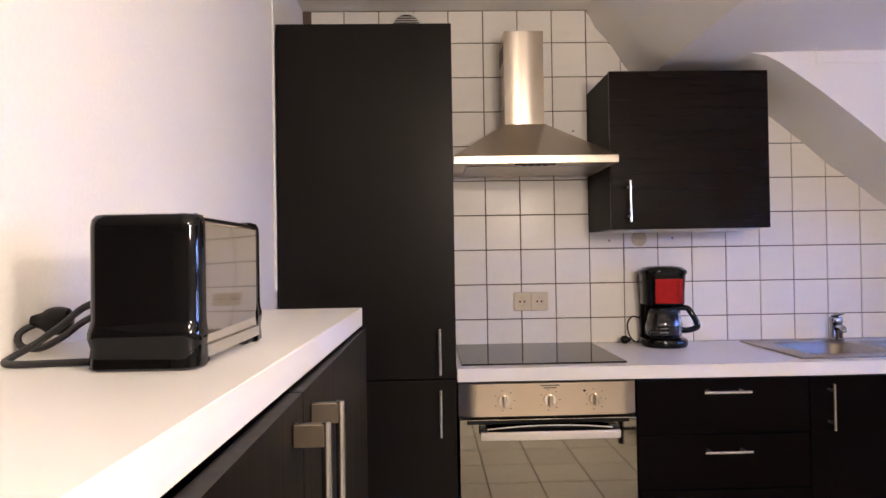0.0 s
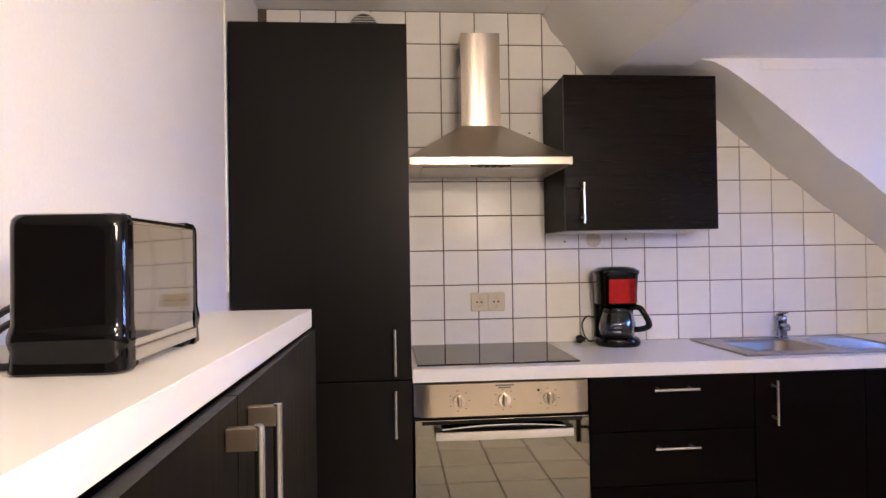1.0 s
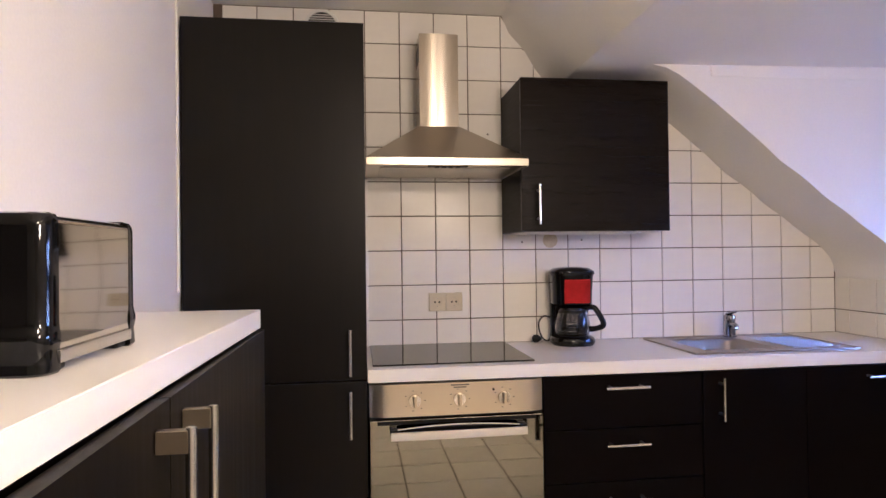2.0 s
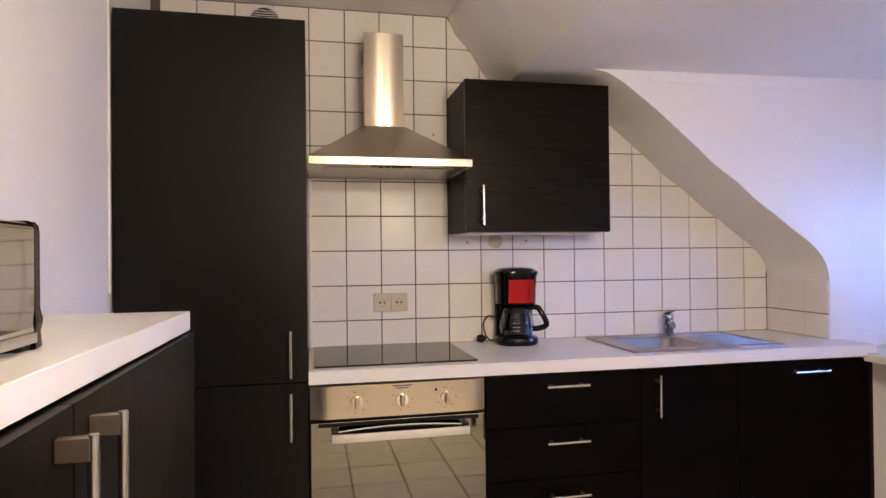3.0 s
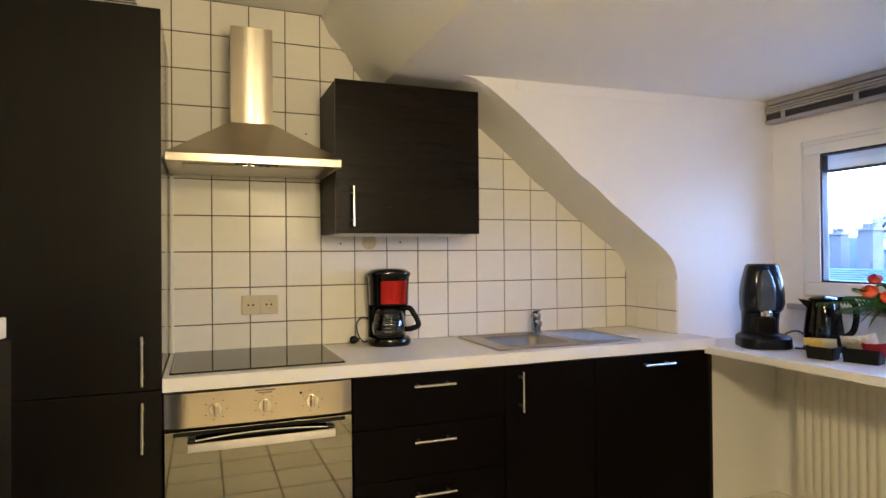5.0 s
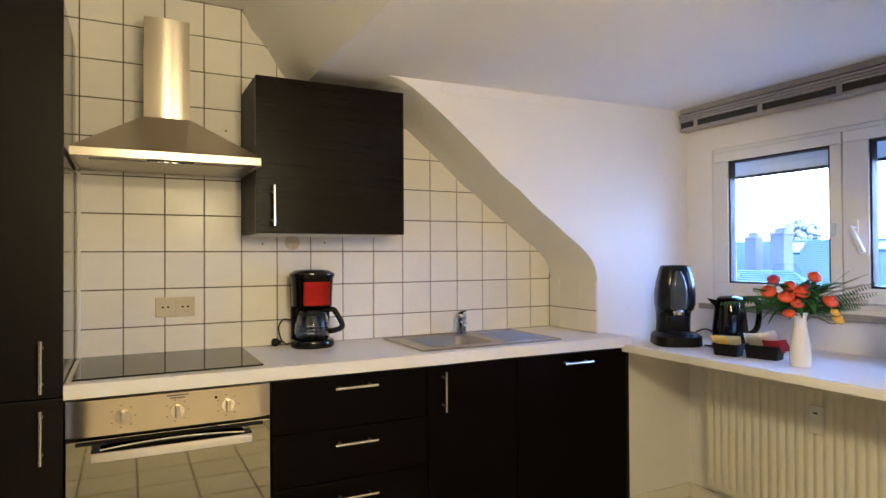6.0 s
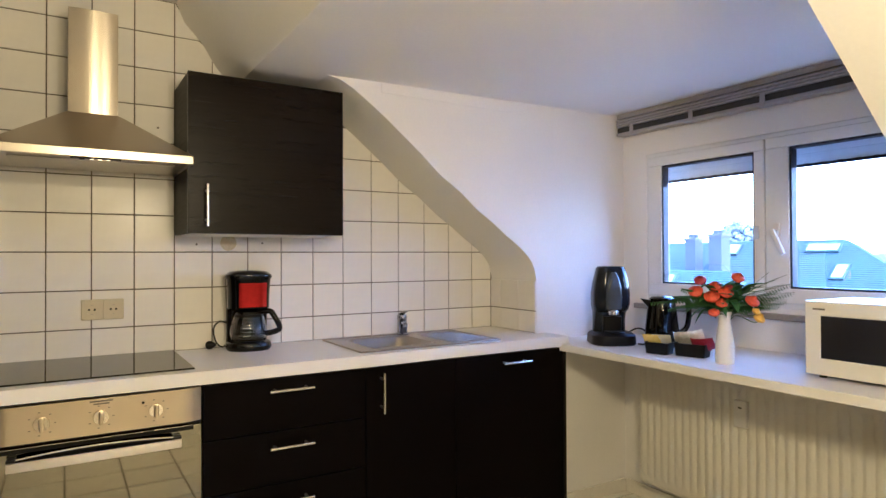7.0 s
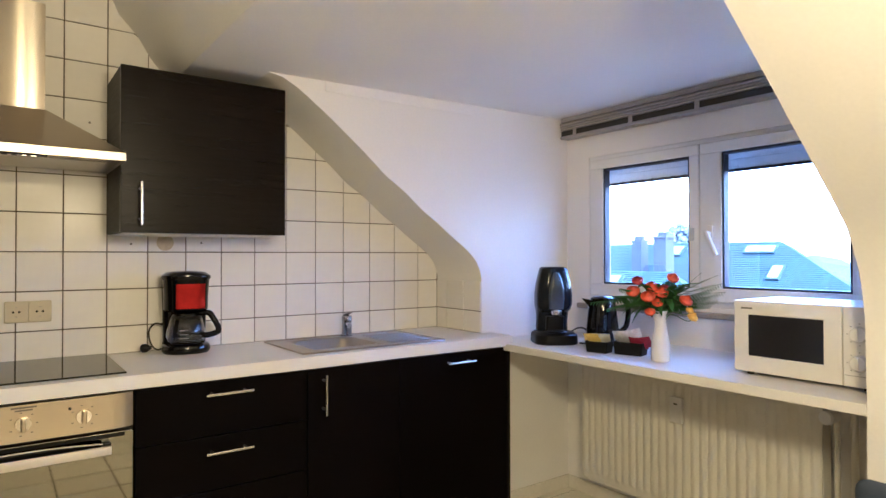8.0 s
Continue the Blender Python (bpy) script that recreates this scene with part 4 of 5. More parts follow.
blind = thing("venetian_blind", 2.955, 1.38, 1.955, 0, "grey venetian blind drawn up under the dormer ceiling", "blind")
BY = (0.56, 2.216)
part("head_rail", box(2.930, 2.984, BY[0], BY[1], 2.048, 2.073, 0.002), blind_grey, blind)
for k, z in enumerate((2.0295, 2.0165, 2.0035)):
    part("slat", box(2.920 + 0.003 * k, 2.986, BY[0], BY[1], z, z + 0.0112, 0.003), blind_grey, blind)
# dark block in place of the shaded gap over the bottom rail
part("shaded_gap", box(2.934, 2.984, BY[0], BY[1], 1.971, 2.0005), blind_shade, blind)
part("bottom_rail", box(2.924, 2.987, BY[0], BY[1], 1.955, 1.9705, 0.003), blind_grey, blind)
for y in (2.110, 1.745, 1.385, 0.98):
    part("ladder_tape", box(2.9215, 2.9235, y - 0.012, y + 0.012, 1.954, 2.003), blind_grey, blind)

# ---- things on the shelf ----
pod = thing("pod_machine", 2.592, 1.954, SHELF, -32, "black capsule coffee machine with smoked water tank", "coffee machine")
part("base", loft([(rounded(0.205, 0.215, 0.07, 8), 0.0), (rounded(0.212, 0.222, 0.07, 8), 0.006), (rounded(0.208, 0.218, 0.07, 8), 0.044), (rounded(0.180, 0.19, 0.06, 8), 0.056)]), black_satin, pod, local=True, smooth=True)
BODY = ((0.045, 0.160, 0.095, 0.045), (0.110, 0.156, 0.100, 0.042), (0.150, 0.158, 0.112, 0.036), (0.166, 0.168, 0.134, 0.022), (0.190, 0.176, 0.142, 0.016), (0.240, 0.176, 0.144, 0.014),
        (0.290, 0.164, 0.138, 0.012), (0.335, 0.146, 0.124, 0.010), (0.364, 0.134, 0.112, 0.010), (0.372, 0.118, 0.098, 0.010))
part("body", loft([(rounded(w, d, 0.048, 8, 0, cy), z) for z, w, d, cy in BODY]), pod_navy, pod, "glossy black bulging housing", local=True, smooth=True)
part("front_cover", loft([(rounded(0.074, 0.036, 0.016, 6, 0, -0.046), 0.168), (rounded(0.080, 0.036, 0.016, 6, 0, -0.052), 0.215), (rounded(0.074, 0.036, 0.016, 6, 0, -0.053), 0.270), (rounded(0.052, 0.034, 0.015, 6, 0, -0.050), 0.318), (rounded(0.026, 0.026, 0.010, 6, 0, -0.044), 0.345)]), pod_grey, pod, "grey translucent arched front cover", local=True, smooth=True)
part("outlet", lathe([(0, 0.134), (0.014, 0.134), (0.024, 0.142), (0.026, 0.160), (0.022, 0.166), (0, 0.166)], 0, -0.046, 0, 24), handle_steel, pod, "steel coffee outlet", local=True, smooth=True)
part("recess", loft([(rounded(0.092, 0.030, 0.014, 5, 0, -0.016), 0.052), (rounded(0.088, 0.034, 0.014, 5, 0, -0.022), 0.132)]), black_satin, pod, local=True, smooth=True)
part("drip_tray", lathe([(0, 0.0565), (0.046, 0.0565), (0.050, 0.062), (0.046, 0.065), (0, 0.064)], 0, -0.058, 0, 28), black_satin, pod, local=True, smooth=True)
part("cord", tube([(0.07, 0.04, 0.03), (0.12, 0.0, 0.07), (0.15, -0.04, 0.065), (0.165, -0.06, 0.02), (0.14, -0.07, 0.005), (0.11, -0.06, 0.005)], 0.004, 8), cable_black, pod, local=True, smooth=True)

kettle = thing("kettle", 2.731, 1.768, SHELF, -40, "glossy black electric kettle on its base", "kettle")
part("power_base", lathe([(0, 0), (0.078, 0), (0.080, 0.006), (0.076, 0.018), (0, 0.02)], seg=32), black_satin, kettle, local=True, smooth=True)
part("body", lathe([(0.0, 0.0205), (0.072, 0.0205), (0.077, 0.028), (0.075, 0.09), (0.067, 0.16), (0.061, 0.205), (0.058, 0.214), (0.0, 0.216)], seg=36), black_gloss, kettle, local=True, smooth=True)
part("lid", lathe([(0.056, 0.2165), (0.056, 0.222), (0.045, 0.230), (0.0, 0.234)], seg=30), black_gloss, kettle, local=True, smooth=True)
sp = bmesh.new()
o = [sp.verts.new(v) for v in ((-0.045, -0.03, 0.213), (-0.045, 0.03, 0.213), (-0.098, 0.0, 0.222), (-0.052, -0.018, 0.165), (-0.052, 0.018, 0.165))]
for f in ((0, 1, 2), (0, 2, 3), (1, 4, 2), (2, 4, 3), (0, 3, 4, 1)):
    sp.faces.new([o[i] for i in f])
part("spout", sp, black_gloss, kettle, local=True)
part("handle", tube([(0.045, 0, 0.214), (0.085, 0, 0.222), (0.115, 0, 0.205), (0.122, 0, 0.15), (0.112, 0, 0.09), (0.088, 0, 0.065), (0.070, 0, 0.062)], 0.0125, 12), black_gloss, kettle, local=True, smooth=True)
part("level_window", box(-0.010, 0.010, -0.0755, -0.066, 0.06, 0.15, 0.002), smoke_glass, kettle, local=True)
part("power_lamp", box(0.074, 0.080, -0.006, 0.006, 0.036, 0.044, 0.001), handle_steel, kettle, local=True)


def sachet_tray(x, y, rz, w, d, h, label):
    tray = thing("sachet_tray", x, y, SHELF, rz, label, "tray", "sachet trays on the shelf")
    b = bmesh.new()
    sec = [(rounded(w - 0.012, d - 0.012, 0.008, 3), 0.0), (rounded(w, d, 0.010, 3), h), (rounded(w - 0.006, d - 0.006, 0.008, 3), h), (rounded(w - 0.018, d - 0.018, 0.006, 3), 0.004)]
    rings = [[b.verts.new((px, py, z)) for px, py in o] for o, z in sec]
    for lo, hi in zip(rings, rings[1:]):
        for i in range(len(lo)):
            b.faces.new((lo[i], lo[(i + 1) % len(lo)], hi[(i + 1) % len(lo)], hi[i]))
    b.faces.new(rings[0])
    b.faces.new(rings[-1])
    part("box", b, black_satin, tray, local=True)
    return tray


def sachet(x, y, z, rx, ry, rz, w, d, mat, label, name="sachet"):
    s = thing(name, x, y, z, 0, label, "sachet", "sachets in the trays")
    b = bmesh.new()
    nx, ny = 6, 5
    top, low = [], []
    for i in range(nx + 1):
        for j in range(ny + 1):
            u, v = i / nx * 2 - 1, j / ny * 2 - 1
            puff = 0.006 * (1 - u ** 4) * (1 - v ** 4) + random.uniform(-0.0007, 0.0007)
            top.append(b.verts.new((u * w / 2, v * d / 2, puff)))
            low.append(b.verts.new((u * w / 2, v * d / 2, -puff - 0.0004)))
    for i in range(nx):
        for j in range(ny):
            k = i * (ny + 1) + j
            b.faces.new((top[k], top[k + ny + 1], top[k + ny + 2], top[k + 1]))
            b.faces.new((low[k], low[k + 1], low[k + ny + 2], low[k + ny + 1]))
    bmesh.ops.transform(b, matrix=pose(0, 0, 0, rx, ry, rz), verts=b.verts)
    part("packet", b, mat, s, local=True, smooth=True)


sachet_tray(2.535, 1.625, 15, 0.085, 0.105, 0.050, "small black tray with yellow and white sachets")
sachet_tray(2.590, 1.500, 15, 0.090, 0.130, 0.055, "small black tray with foil and red sachets")
for k in range(4):
    sachet(2.520 + 0.010 * k, 1.665 - 0.018 * k, SHELF + 0.052 + 0.003 * k, 62 - 6 * k, 0, 100 + 7 * k, 0.055, 0.062, paper_yellow if k < 2 else paper_white, "yellow paper sachet in a tray" if k < 2 else "white paper sachet in a tray")
for k in range(4):
    sachet(2.575 + 0.008 * k, 1.540 - 0.016 * k, SHELF + 0.064 + 0.004 * k, 58 + 4 * k, 8 * (k - 1), 98 + 11 * k, 0.070, 0.070, foil, "crumpled silver foil sachet in a tray")
for k in range(3):
    sachet(2.585 + 0.008 * k, 1.468 - 0.014 * k, SHELF + 0.050 + 0.003 * k, 55, 10 * k - 8, 95 + 8 * k, 0.062, 0.060, paper_red, "dark red sachet in a tray")

VX, VY = 2.545, 1.322
vase = thing("vase", VX, VY, SHELF, 0, "slender white ceramic vase on the shelf", "vase")
part("body", lathe([(0, 0), (0.033, 0.0), (0.036, 0.004), (0.0375, 0.03), (0.035, 0.075), (0.027, 0.125), (0.0215, 0.160), (0.0225, 0.185), (0.0275, 0.203), (0.0255, 0.203), (0.0205, 0.185), (0.0195, 0.160), (0.022, 0.12), (0, 0.11)], seg=36), ceramic, vase, local=True, smooth=True)

bouquet = thing("bouquet", VX, VY, SHELF + 0.190, -36, "bunch of orange and yellow silk roses with green leaves", "flowers")


def bloom(parent, x, y, z, r, mat, lean):
    """A rosebud of overlapping petals."""
    b = bmesh.new()
    for ringn, (count, rr, open_) in enumerate(((3, 0.35, 0.2), (4, 0.62, 0.45), (5, 0.90, 0.75))):
        for k in range(count):
            a0 = 2 * math.pi * k / count + ringn * 0.7
            grid = []
            for i in range(5):
                u = i / 4 * 2 - 1
                col = []
                for j in range(4):
                    v = j / 3
                    rad = r * rr * (0.30 + 0.80 * math.sin((0.12 + 0.76 * v) * math.pi)) * (1 + open_ * 0.22 * v * v)
                    a = a0 + u * (4.3 / count) * (1 - 0.25 * v * v)
                    col.append(b.verts.new((rad * math.cos(a), rad * math.sin(a), r * (-0.75 + 1.42 * v - 0.12 * v * abs(u) ** 2 - ringn * 0.20 * v))))
                grid.append(col)
            for lo, hi in zip(grid, grid[1:]):
                for j in range(3):
                    b.faces.new((lo[j], hi[j], hi[j + 1], lo[j + 1]))
    bmesh.ops.transform(b, matrix=pose(x, y, z, lean[0], lean[1], 0), verts=b.verts)
    part("flower", b, mat, parent, "yellow rosebud" if mat is petal_yellow else "", local=True, smooth=True)
    part("stem", tube([(0.004 * random.uniform(-1, 1), 0.004 * random.uniform(-1, 1), -0.06), (x * 0.3, y * 0.3, z * 0.35), (x * 0.8, y * 0.8, z - 0.02), (x, y, z - r * 0.6)], 0.002, 6), stem_green, parent, local=True)


def blade(b, base, tip, width, droop):
    """A pointed, folded leaf from base to tip."""
    base, tip = Vector(base), Vector(tip)
    d = tip - base
    s = d.cross(Vector((0, 0, 1))).normalized()
    n = 6
    rows = []
    for i in range(n + 1):
        t = i / n
        c = base + d * t + Vector((0, 0, -droop * t * t + droop * 0.4 * math.sin(math.pi * t)))
        w = width * math.sin(math.pi * min(1.0, 0.08 + 0.92 * t)) ** 0.8 * (1 - 0.25 * t)
        rows.append([b.verts.new(c - s * w + Vector((0, 0, 0.25 * w))), b.verts.new(c), b.verts.new(c + s * w + Vector((0, 0, 0.25 * w)))])
    for lo, hi in zip(rows, rows[1:]):
        b.faces.new((lo[0], lo[1], hi[1], hi[0]))
        b.faces.new((lo[1], lo[2], hi[2], hi[1]))


# the bunch spreads along the window; each head leans out of the middle
petal_dark = material("dark_red_petal", (0.36, 0.03, 0.03), 0.55, vary=0.35, scale=20, fine=80, bump=0.15)
for along, into, up, r, mat in ((-0.118, 0.02, 0.098, 0.027, petal), (-0.066, 0.05, 0.080, 0.028, petal), (-0.010, 0.045, 0.096, 0.027, petal), (-0.092, 0.0, 0.140, 0.022, petal_dark),
                                (0.055, 0.0, 0.150, 0.024, petal), (0.088, 0.05, 0.062, 0.026, petal), (-0.062, 0.06, 0.018, 0.020, petal), (0.122, 0.03, -0.006, 0.022, petal_yellow),
                                (-0.040, 0.02, 0.118, 0.023, petal), (0.030, -0.02, 0.105, 0.020, petal_dark), (-0.030, 0.055, 0.055, 0.022, petal), (0.104, 0.045, 0.020, 0.016, petal_yellow)):
    bloom(bouquet, along, -into, up, r * 1.05, mat, (30 + up * 60, along * 220))
rnd = random.Random(4)
for k in range(120):
    a = rnd.uniform(0, 2 * math.pi)
    L = rnd.uniform(0.06, 0.15)
    b = bmesh.new()
    e = rnd.uniform(-0.1, 0.85)
    base = (rnd.uniform(-0.05, 0.05), rnd.uniform(-0.02, 0.03), rnd.uniform(0.0, 0.07))
    blade(b, base, (base[0] + L * math.cos(a), base[1] + 0.6 * L * math.sin(a), base[2] + L * e), rnd.uniform(0.014, 0.026), rnd.uniform(0.01, 0.05))
    part("leaf", b, leaf, bouquet, local=True, smooth=True)
# fern fronds
for side, length, rise in ((-1, 0.285, 0.035), (1, 0.245, 0.075), (1, 0.215, 0.04), (-1, 0.20, 0.06), (1, 0.24, 0.11), (-1, 0.22, 0.01), (1, 0.19, 0.02), (-1, 0.17, 0.09)):
    b = bmesh.new()
    for k in range(20):
        t = 0.2 + 0.8 * k / 19
        c = (side * length * t, -0.01 - 0.02 * t, 0.03 + rise * t - 0.02 * t * t)
        w = 0.046 * (1.05 - t) + 0.006
        for way in (-1, 1):
            blade(b, c, (c[0] + side * 0.6 * w, c[1] - 0.3 * way * w - 0.004, c[2] + 0.8 * way * w), 0.0068, 0.002)
    part("fern_frond", b, leaf, bouquet, local=True)
b = bmesh.new()
for k in range(14):
    a = rnd.uniform(-0.6, 0.6)
    tube([(0, -0.02, 0.03), (0.08, -0.03, 0.07 + 0.06 * a), (0.15 + rnd.uniform(0, 0.08), -0.03, 0.09 + 0.14 * a)], 0.0007, 4, b)
part("grass_spray", b, stem_green, bouquet, local=True)

mw = thing("microwave", 2.70, 0.785, SHELF, 0, "white microwave oven with dark door window and two dials", "microwave")
MX, MY0, MY1, MZ0, MZ1 = 2.540, 0.560, 1.012, SHELF + 0.012, 1.142
part("casing", box(MX + 0.022, 2.875, MY0, MY1, MZ0, MZ1, 0.006, 3), microwave_paint, mw)
DY = 0.660
d = box(MX, MX + 0.0215, DY, MY1, MZ0, MZ0 + 0.058, 0.004, 3)
box(MX, MX + 0.0215, DY, MY1, MZ1 - 0.050, MZ1, 0.004, 3, bm=d)
box(MX, MX + 0.0215, 0.961, MY1, MZ0 + 0.05, MZ1 - 0.045, 0.003, bm=d)
box(MX, MX + 0.0215, DY, 0.714, MZ0 + 0.05, MZ1 - 0.045, 0.003, bm=d)
door = part("door", d, microwave_paint, mw, "white door frame")
part("door_window", box(MX + 0.004, MX + 0.018, 0.712, 0.963, MZ0 + 0.056, MZ1 - 0.048), dark_screen, door, "dark door window")
part("badge", box(MX - 0.0008, MX, 0.945, 0.985, MZ1 - 0.030, MZ1 - 0.024), print_grey, door)
pan = part("control_panel", box(MX, MX + 0.0215, MY0, DY - 0.003, MZ0, MZ1, 0.004, 3), microwave_paint, mw)
for z in (1.055, 0.965):
    b = lathe([(0, 0.018), (0.022, 0.017), (0.024, 0.013), (0.026, 0.0)], seg=30)
    bmesh.ops.transform(b, matrix=pose(MX, 0.610, z, 0, -90), verts=b.verts)
    dial = part("dial", b, white_plastic, pan, "round white dial", smooth=True)
    part("dial_grip", box(MX - 0.024, MX - 0.0165, 0.6065, 0.6135, z - 0.020, z + 0.020, 0.002), white_plastic, dial)
    for k in range(8):
        a = radians(45 * k)
        part("dial_mark", box(MX - 0.0008, MX, 0.610 + 0.034 * math.sin(a) - 0.002, 0.610 + 0.034 * math.sin(a) + 0.002, z + 0.034 * math.cos(a) - 0.001, z + 0.034 * math.cos(a) + 0.001), print_grey, pan)
part("release_seam", box(MX - 0.0006, MX, 0.568, 0.652, 0.924, 0.9255), print_grey, pan)
for x in (2.58, 2.84):
    for y in (MY0 + 0.04, MY1 - 0.04):
        part("foot", rod((x, y, SHELF), (x, y, MZ0), 0.012, 14), black_satin, mw)

# ---- chair, table and lamps in the room ----
chair = thing("upholstered_chair", 2.06, 0.30, 0, 0, "blue-grey upholstered chair under the roof slope", "chair")
part("seat", box(1.80, 2.24, 0.08, 0.50, 0.40, 0.48, 0.03, 4), blue_fabric, chair, smooth=True)
b = box(2.185, 2.245, 0.09, 0.505, 0.49, 0.715, 0.028, 4)
part("backrest", b, blue_fabric, chair, smooth=True)
for x in (1.83, 2.21):
    for y in (0.11, 0.47):
        part("leg", rod((x, y, 0), (x, y, 0.405), 0.012, 12), black_satin, chair)

def pendant_lamp(spot, label):
    """A lamp on a thin rod from the ceiling, with an open shade over its bulb."""
    x, y, z = spot
    lamp_ob = thing("pendant_lamp", x, y, z + 0.02, 0, label, "lamp", "pendant lamps in the room")
    top = slope_z(x)
    part("rod", rod((x, y, z + 0.10), (x, y, top - 0.001), 0.006), handle_steel, lamp_ob)
    part("canopy", lathe([(0, -0.001), (0.05, -0.001), (0.048, -0.016), (0.008, -0.024), (0, -0.024)], x, y, top - 0.004, 24), handle_steel, lamp_ob, smooth=True)
    part("shade", lathe([(0.03, 0.10), (0.10, 0.085), (0.102, 0.082), (0.03, 0.094), (0.03, 0.10)], x, y, z, 28), white_plastic, lamp_ob)


pendant_lamp(LAMP_A, "small pendant lamp hanging below the rounded ceiling break")
pendant_lamp(LAMP_B, "small pendant lamp on a short rod from the high ceiling")

# stool whose dark legs show in the oven's mirror glass
stool = thing("stool", 1.48, -0.17, 0, 0, "black metal stool with rungs on the tiled floor", "stool")
part("seat", box(1.29, 1.67, -0.36, 0.02, 0.435, 0.465, 0.012, 3), black_satin, stool, smooth=True)
for x in (1.325, 1.635):
    for y in (-0.34, 0.0):
        part("leg", rod((x, y, 0), (x, y, 0.436), 0.019, 12), black_satin, stool)
for z in (0.10, 0.175):
    for y in (-0.34, 0.0):
        part("rung", rod((1.338, y, z), (1.622, y, z), 0.010, 10), black_satin, stool)

# ---- outside the window ----
structure("ground", box(3.3, 1500, -900, 900, -12.2, -12.0), ground_mat)


def far_house(x, y0, y1, depth, eave, ridge, hip, label):
    """A house with a slate roof whose ridge runs along y and is hipped at its south end."""
    y, w = (y0 + y1) / 2, y1 - y0
    house = thing("house", x, y, -12, 0, label, "house", "houses across the yard")
    part("wall", box(x, x + depth, y - w / 2, y + w / 2, -12, eave), facade, house)
    r = prism([(x - 0.4, eave - 0.15), (x + depth / 2, ridge), (x + depth + 0.4, eave - 0.15), (x + depth + 0.4, eave), (x + depth / 2, ridge + 0.18), (x - 0.4, eave)], y - w / 2 - 0.2, y + w / 2 + 0.2)
    for v in r.verts:
        if v.co.y < y:
            v.co.y += hip if v.co.x > x + depth / 2 + 0.01 else hip * max(0.0, (v.co.z - eave) / (ridge - eave))
    roof = part("roof", r, slate, house)
    b = bmesh.new()
    rows = 80
    run = Vector((depth / 2 + 0.4, 0, ridge - eave + 0.18))
    nrm = Vector((-run.z, 0, run.x)).normalized()
    for k in range(rows):
        p = Vector((x - 0.4, 0, eave)) + run * (k / rows)
        q = Vector((x - 0.4, 0, eave)) + run * ((k + 1) / rows)
        vs = []
        for yy in (y - w / 2 - 0.2, y + w / 2 + 0.2):
            vs.append([b.verts.new(c) for c in ((p + nrm * 0.02).xyz + Vector((0, yy, 0)), (q + nrm * 0.01).xyz + Vector((0, yy, 0)), p + Vector((0, yy, 0)))])
        b.faces.new((vs[0][0], vs[1][0], vs[1][1], vs[0][1]))
        b.faces.new((vs[0][2], vs[1][2], vs[1][0], vs[0][0]))
    for v in b.verts:
        if v.co.y < y:
            v.co.y += hip * max(0.0, (v.co.z - eave) / (ridge - eave))
    part("slate_courses", b, slate, roof)
    return house, run, nrm


def skylight(house, x, eave, depth, run, nrm, y, t, w, h):
    u = run.normalized()
    c = Vector((x - 0.4, y, eave)) + run * t + nrm * 0.12
    for name, grow, lift, mat in (("skylight", 0.0, -0.06, slate), ("skylight_glass", -0.1, -0.045, far_glass)):
        b = bmesh.new()
        bmesh.ops.create_cube(b, size=1)
        m = Matrix((( u.x, 0, nrm.x, 0), (0, 1, 0, 0), (u.z, 0, nrm.z, 0), (0, 0, 0, 1)))
        bmesh.ops.transform(b, matrix=Matrix.Translation(c + nrm * lift) @ m @ Matrix.Diagonal((h + grow, w + grow, 0.06, 1)), verts=b.verts)
        part(name, b, mat, house)


def far_chimney(house, x, y, w, z0, z1):
    st = part("chimney", box(x - w / 2, x + w / 2, y - w / 2, y + w / 2, z0, z1), chimney_brick, house)
    part("cap", box(x - w / 2 - 0.04, x + w / 2 + 0.04, y - w / 2 - 0.04, y + w / 2 + 0.04, z1 + 0.001, z1 + 0.07), facade, st)
    for k in range(3):
        part("chimney_pot", lathe([(0.08, 0), (0.07, 0.10), (0.08, 0.11), (0.08, 0.13), (0.05, 0.13), (0, 0.12)], x, y + (k - 1) * w * 0.3, z1 + 0.072, 12), chimney_brick, st)


ex, ee, er, ed = 15.0, -2.6, 1.55, 9.0
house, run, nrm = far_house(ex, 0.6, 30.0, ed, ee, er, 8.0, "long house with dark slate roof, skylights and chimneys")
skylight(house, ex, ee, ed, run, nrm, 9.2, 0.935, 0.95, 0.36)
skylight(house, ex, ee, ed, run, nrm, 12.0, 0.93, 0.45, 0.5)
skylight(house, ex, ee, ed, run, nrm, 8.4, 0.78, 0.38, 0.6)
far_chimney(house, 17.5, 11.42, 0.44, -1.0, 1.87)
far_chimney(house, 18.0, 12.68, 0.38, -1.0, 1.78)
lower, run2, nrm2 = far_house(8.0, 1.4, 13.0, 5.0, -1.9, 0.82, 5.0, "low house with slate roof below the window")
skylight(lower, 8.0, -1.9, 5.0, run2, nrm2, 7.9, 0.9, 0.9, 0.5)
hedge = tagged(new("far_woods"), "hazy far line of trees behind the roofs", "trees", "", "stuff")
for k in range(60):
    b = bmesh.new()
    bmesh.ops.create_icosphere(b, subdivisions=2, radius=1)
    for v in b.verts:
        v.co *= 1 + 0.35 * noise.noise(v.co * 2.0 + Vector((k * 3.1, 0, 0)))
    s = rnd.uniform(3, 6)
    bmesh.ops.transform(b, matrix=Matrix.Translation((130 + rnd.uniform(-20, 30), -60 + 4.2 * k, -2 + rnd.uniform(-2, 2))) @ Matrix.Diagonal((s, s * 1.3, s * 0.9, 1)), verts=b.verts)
    part("crown", b, far_haze_green, hedge)
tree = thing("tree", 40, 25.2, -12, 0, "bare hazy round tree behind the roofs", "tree")
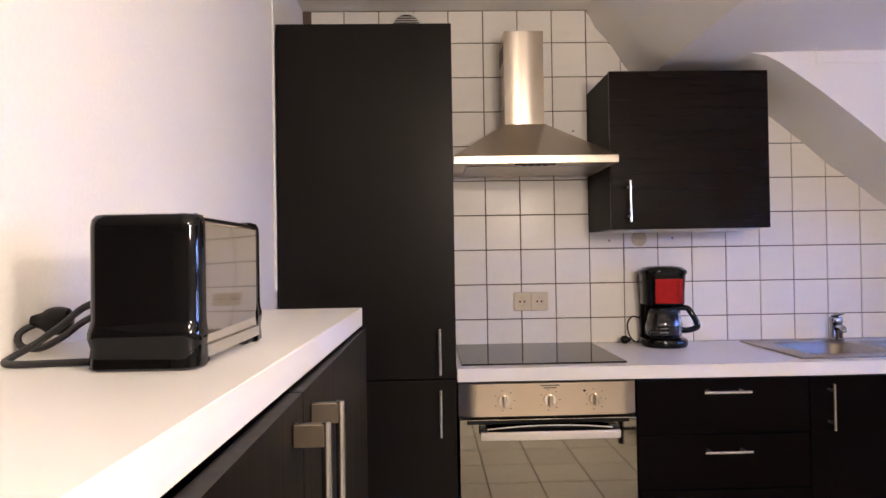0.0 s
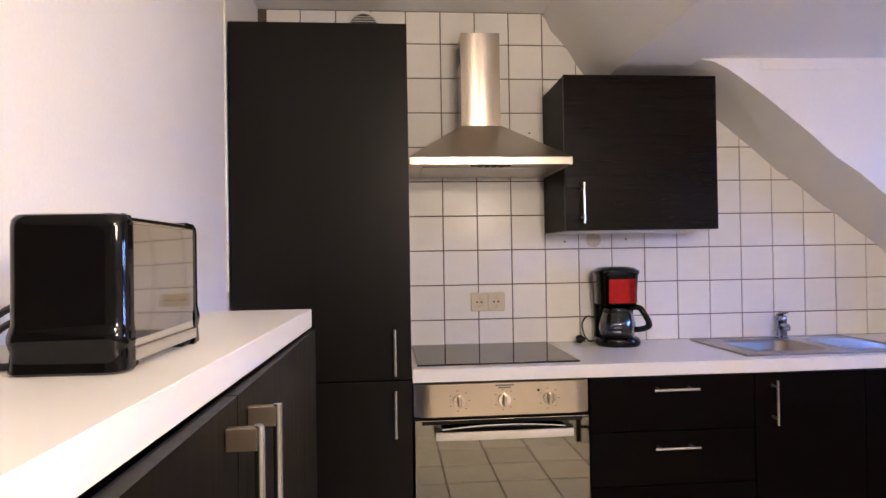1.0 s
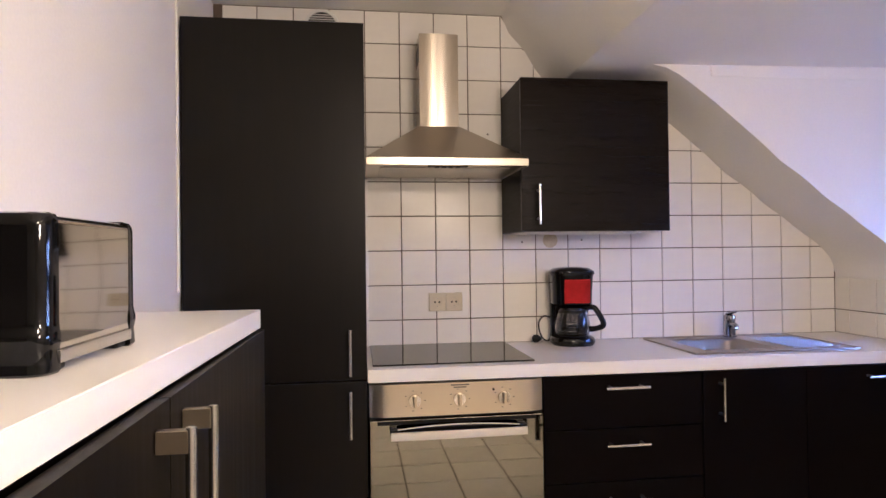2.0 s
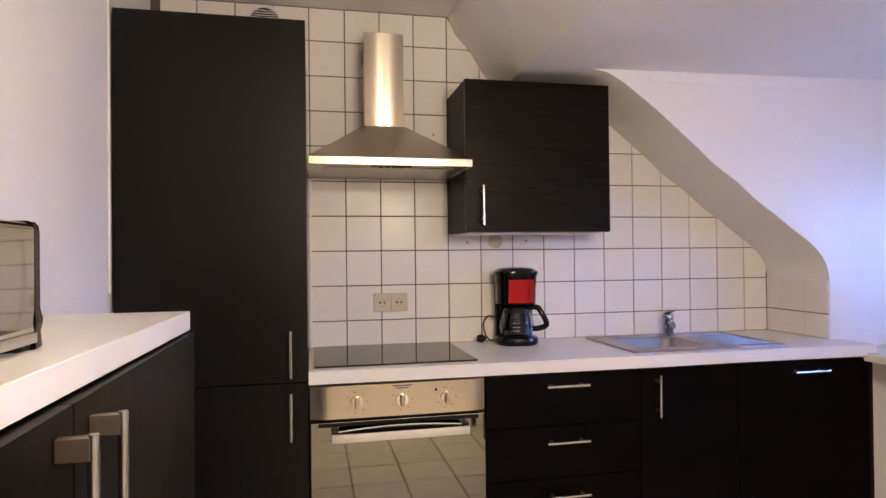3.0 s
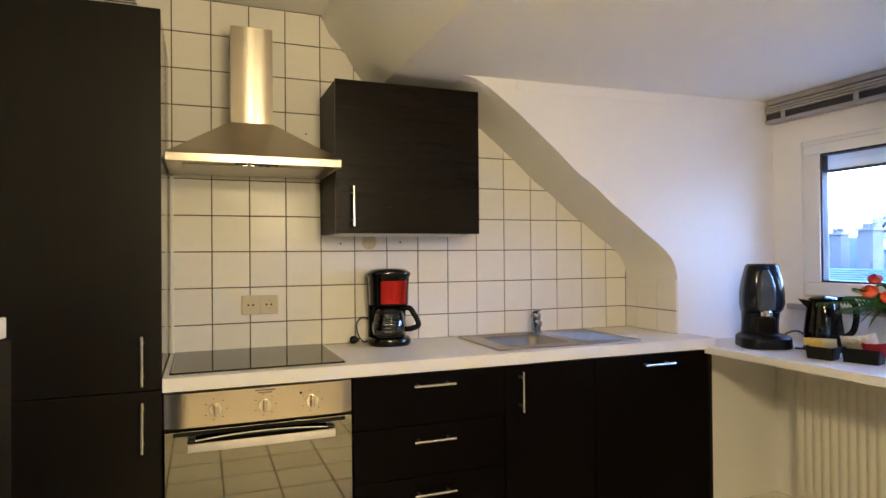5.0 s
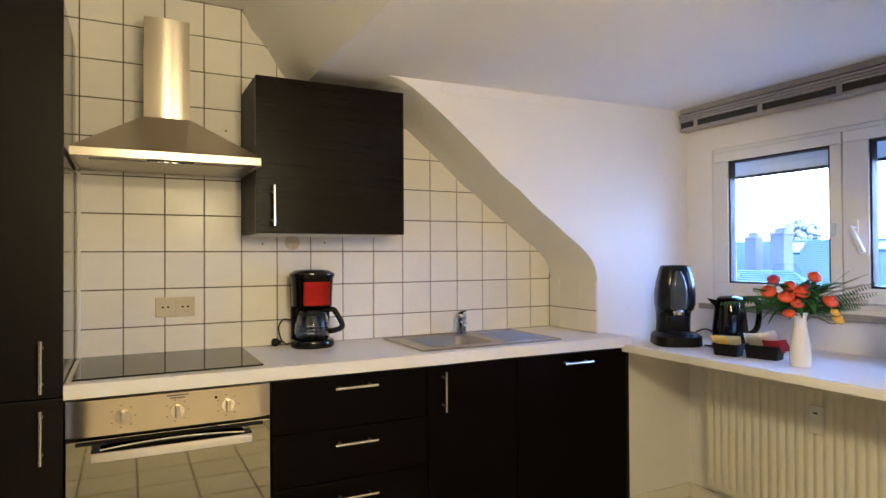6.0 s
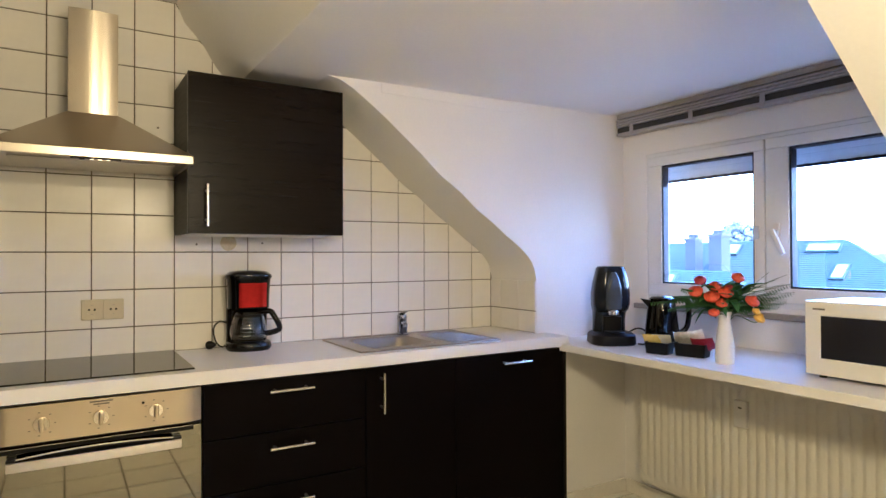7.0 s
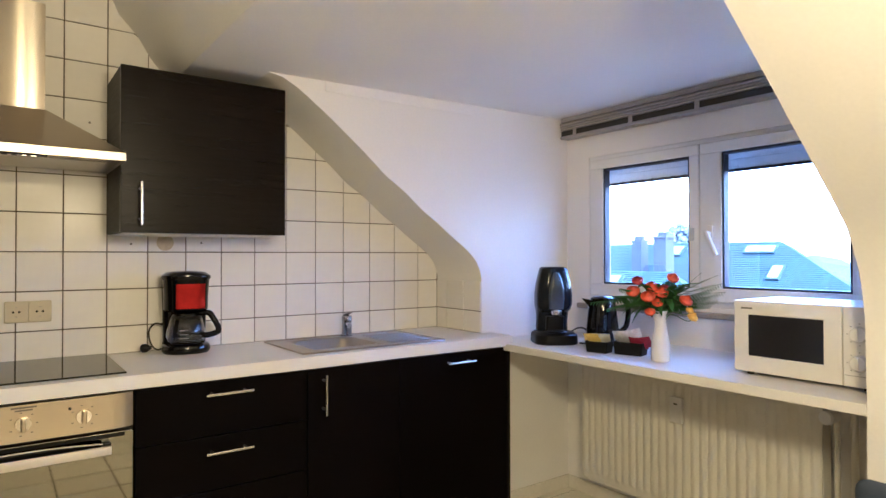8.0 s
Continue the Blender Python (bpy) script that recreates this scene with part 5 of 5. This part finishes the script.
part("trunk", rod((40, 25.2, -12), (40, 25.2, 1.5), 0.25, 10), tree_haze_tint, tree)
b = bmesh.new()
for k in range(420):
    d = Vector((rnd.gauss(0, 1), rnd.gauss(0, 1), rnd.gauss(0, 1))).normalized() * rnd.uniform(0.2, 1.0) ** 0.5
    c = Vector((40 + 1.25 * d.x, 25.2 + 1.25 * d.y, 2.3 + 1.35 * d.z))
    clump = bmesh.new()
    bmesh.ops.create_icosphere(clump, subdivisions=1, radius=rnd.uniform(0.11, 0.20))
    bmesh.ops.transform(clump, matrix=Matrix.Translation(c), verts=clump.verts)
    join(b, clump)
part("crown", b, tree_haze_tint, tree)


# ---- tiles ----
PITCH, TX0, TZ0 = 0.150, 0.428, 1.472
JOINT = 0.0042
tile_cache = {}


def tile_mesh(w, h):
    """A glazed tile with softened edges, its front face at minus y."""
    key = (round(w, 4), round(h, 4))
    if key not in tile_cache:
        b = bmesh.new()
        e = 0.0016
        rows = []
        for d, y in ((0.0, 0.006), (0.0, 0.0016), (e * 0.4, 0.0004), (e, 0.0)):
            rows.append([b.verts.new(c) for c in ((d, y, d), (w - d, y, d), (w - d, y, h - d), (d, y, h - d))])
        for lo, hi in zip(rows, rows[1:]):
            for i in range(4):
                b.faces.new((lo[i], lo[(i + 1) % 4], hi[(i + 1) % 4], hi[i]))
        b.faces.new(rows[-1])
        bmesh.ops.recalc_face_normals(b, faces=b.faces)
        me = bpy.data.meshes.new("tile")
        b.to_mesh(me)
        b.free()
        me.materials.append(tile_glaze)
        tile_cache[key] = me
    return tile_cache[key]


def cut_tile(x0, x1, z0, z1):
    """A tile cut along the roof's line."""
    pts = [(x0, z0), (x1, z0)]
    for i in range(9):
        x = x1 + (x0 - x1) * i / 8
        pts.append((x, max(z0 + 0.001, min(z1, slope_z(x) - 0.002))))
    b = prism([(px - x0, pz - z0) for px, pz in pts], 0.0, 0.006)
    bmesh.ops.remove_doubles(b, verts=b.verts, dist=0.0004)
    bmesh.ops.recalc_face_normals(b, faces=b.faces)
    me = bpy.data.meshes.new("tile")
    b.to_mesh(me)
    b.free()
    me.materials.append(tile_glaze)
    return me


FACE = 2.6115
for c in range(-7, 14):
    for r in range(-4, 7):
        x0, x1 = TX0 + PITCH * c + JOINT / 2, TX0 + PITCH * (c + 1) - JOINT / 2
        z0, z1 = TZ0 + PITCH * r + JOINT / 2, TZ0 + PITCH * (r + 1) - JOINT / 2
        x0, x1 = max(x0, -0.462), min(x1, KNEE - 0.0095)
        z0, z1 = max(z0, TOP + 0.001), min(z1, HIGH - 0.004)
        if x1 - x0 < 0.01 or z1 - z0 < 0.008 or slope_z(x0) < z0 + 0.01:
            continue
        if x1 < 0.10 and z1 < 2.0:
            continue
        me = tile_mesh(x1 - x0, z1 - z0) if slope_z(x1) > z1 + 0.002 and slope_z(x0) > z1 + 0.002 else cut_tile(x0, x1, z0, z1)
        t = new("tile", me)
        t.parent = wall_north
        t.matrix_world = pose(x0, FACE + random.uniform(-0.0003, 0.0003), z0, random.uniform(-0.25, 0.25), 0, random.uniform(-0.25, 0.25))
# tiles on the short return of the knee wall
knee_tiles = structure("wall_return", box(KNEE - 0.0045, KNEE - 0.0005, CHEEK_N + 0.004, NORTH - 0.006, TOP + 0.0005, TZ0 - 2 * PITCH - 0.002), grout)
for y0, y1 in ((2.2365, 2.3715), (2.375, 2.5215), (2.525, 2.6100)):
    for z0, z1 in ((TOP + 0.002, TZ0 - 3 * PITCH - JOINT / 2), (TZ0 - 3 * PITCH + JOINT / 2, TZ0 - 2 * PITCH)):
        t = new("tile", tile_mesh(y1 - y0, z1 - z0))
        t.parent = knee_tiles
        t.matrix_world = Matrix.Translation((KNEE - 0.0085, y1, z0)) @ pose(0, 0, 0, 0, 0, -90)
# floor tiles
floor_ob = bpy.data.objects["floor"]
F = 0.30
fm = bmesh.new()
rows = []
for d, z in ((0.0, -0.006), (0.0, -0.0012), (0.0012, 0.0)):
    rows.append([fm.verts.new(c) for c in ((d, d, z), (F - 0.008 - d, d, z), (F - 0.008 - d, F - 0.008 - d, z), (d, F - 0.008 - d, z))])
for lo, hi in zip(rows, rows[1:]):
    for i in range(4):
        fm.faces.new((lo[i], lo[(i + 1) % 4], hi[(i + 1) % 4], hi[i]))
fm.faces.new(rows[-1])
bmesh.ops.recalc_face_normals(fm, faces=fm.faces)
fme = bpy.data.meshes.new("floor_tile")
fm.to_mesh(fme)
fm.free()
fme.materials.append(floor_glaze)
for i in range(12):
    for j in range(24):
        x, y = WEST - 0.05 + i * F, -4.42 + j * F
        if y < NORTH - 0.1 and x < EAST - 0.05:
            t = new("floor_tile", fme)
            t.parent = floor_ob
            t.matrix_world = pose(x, y, 0)
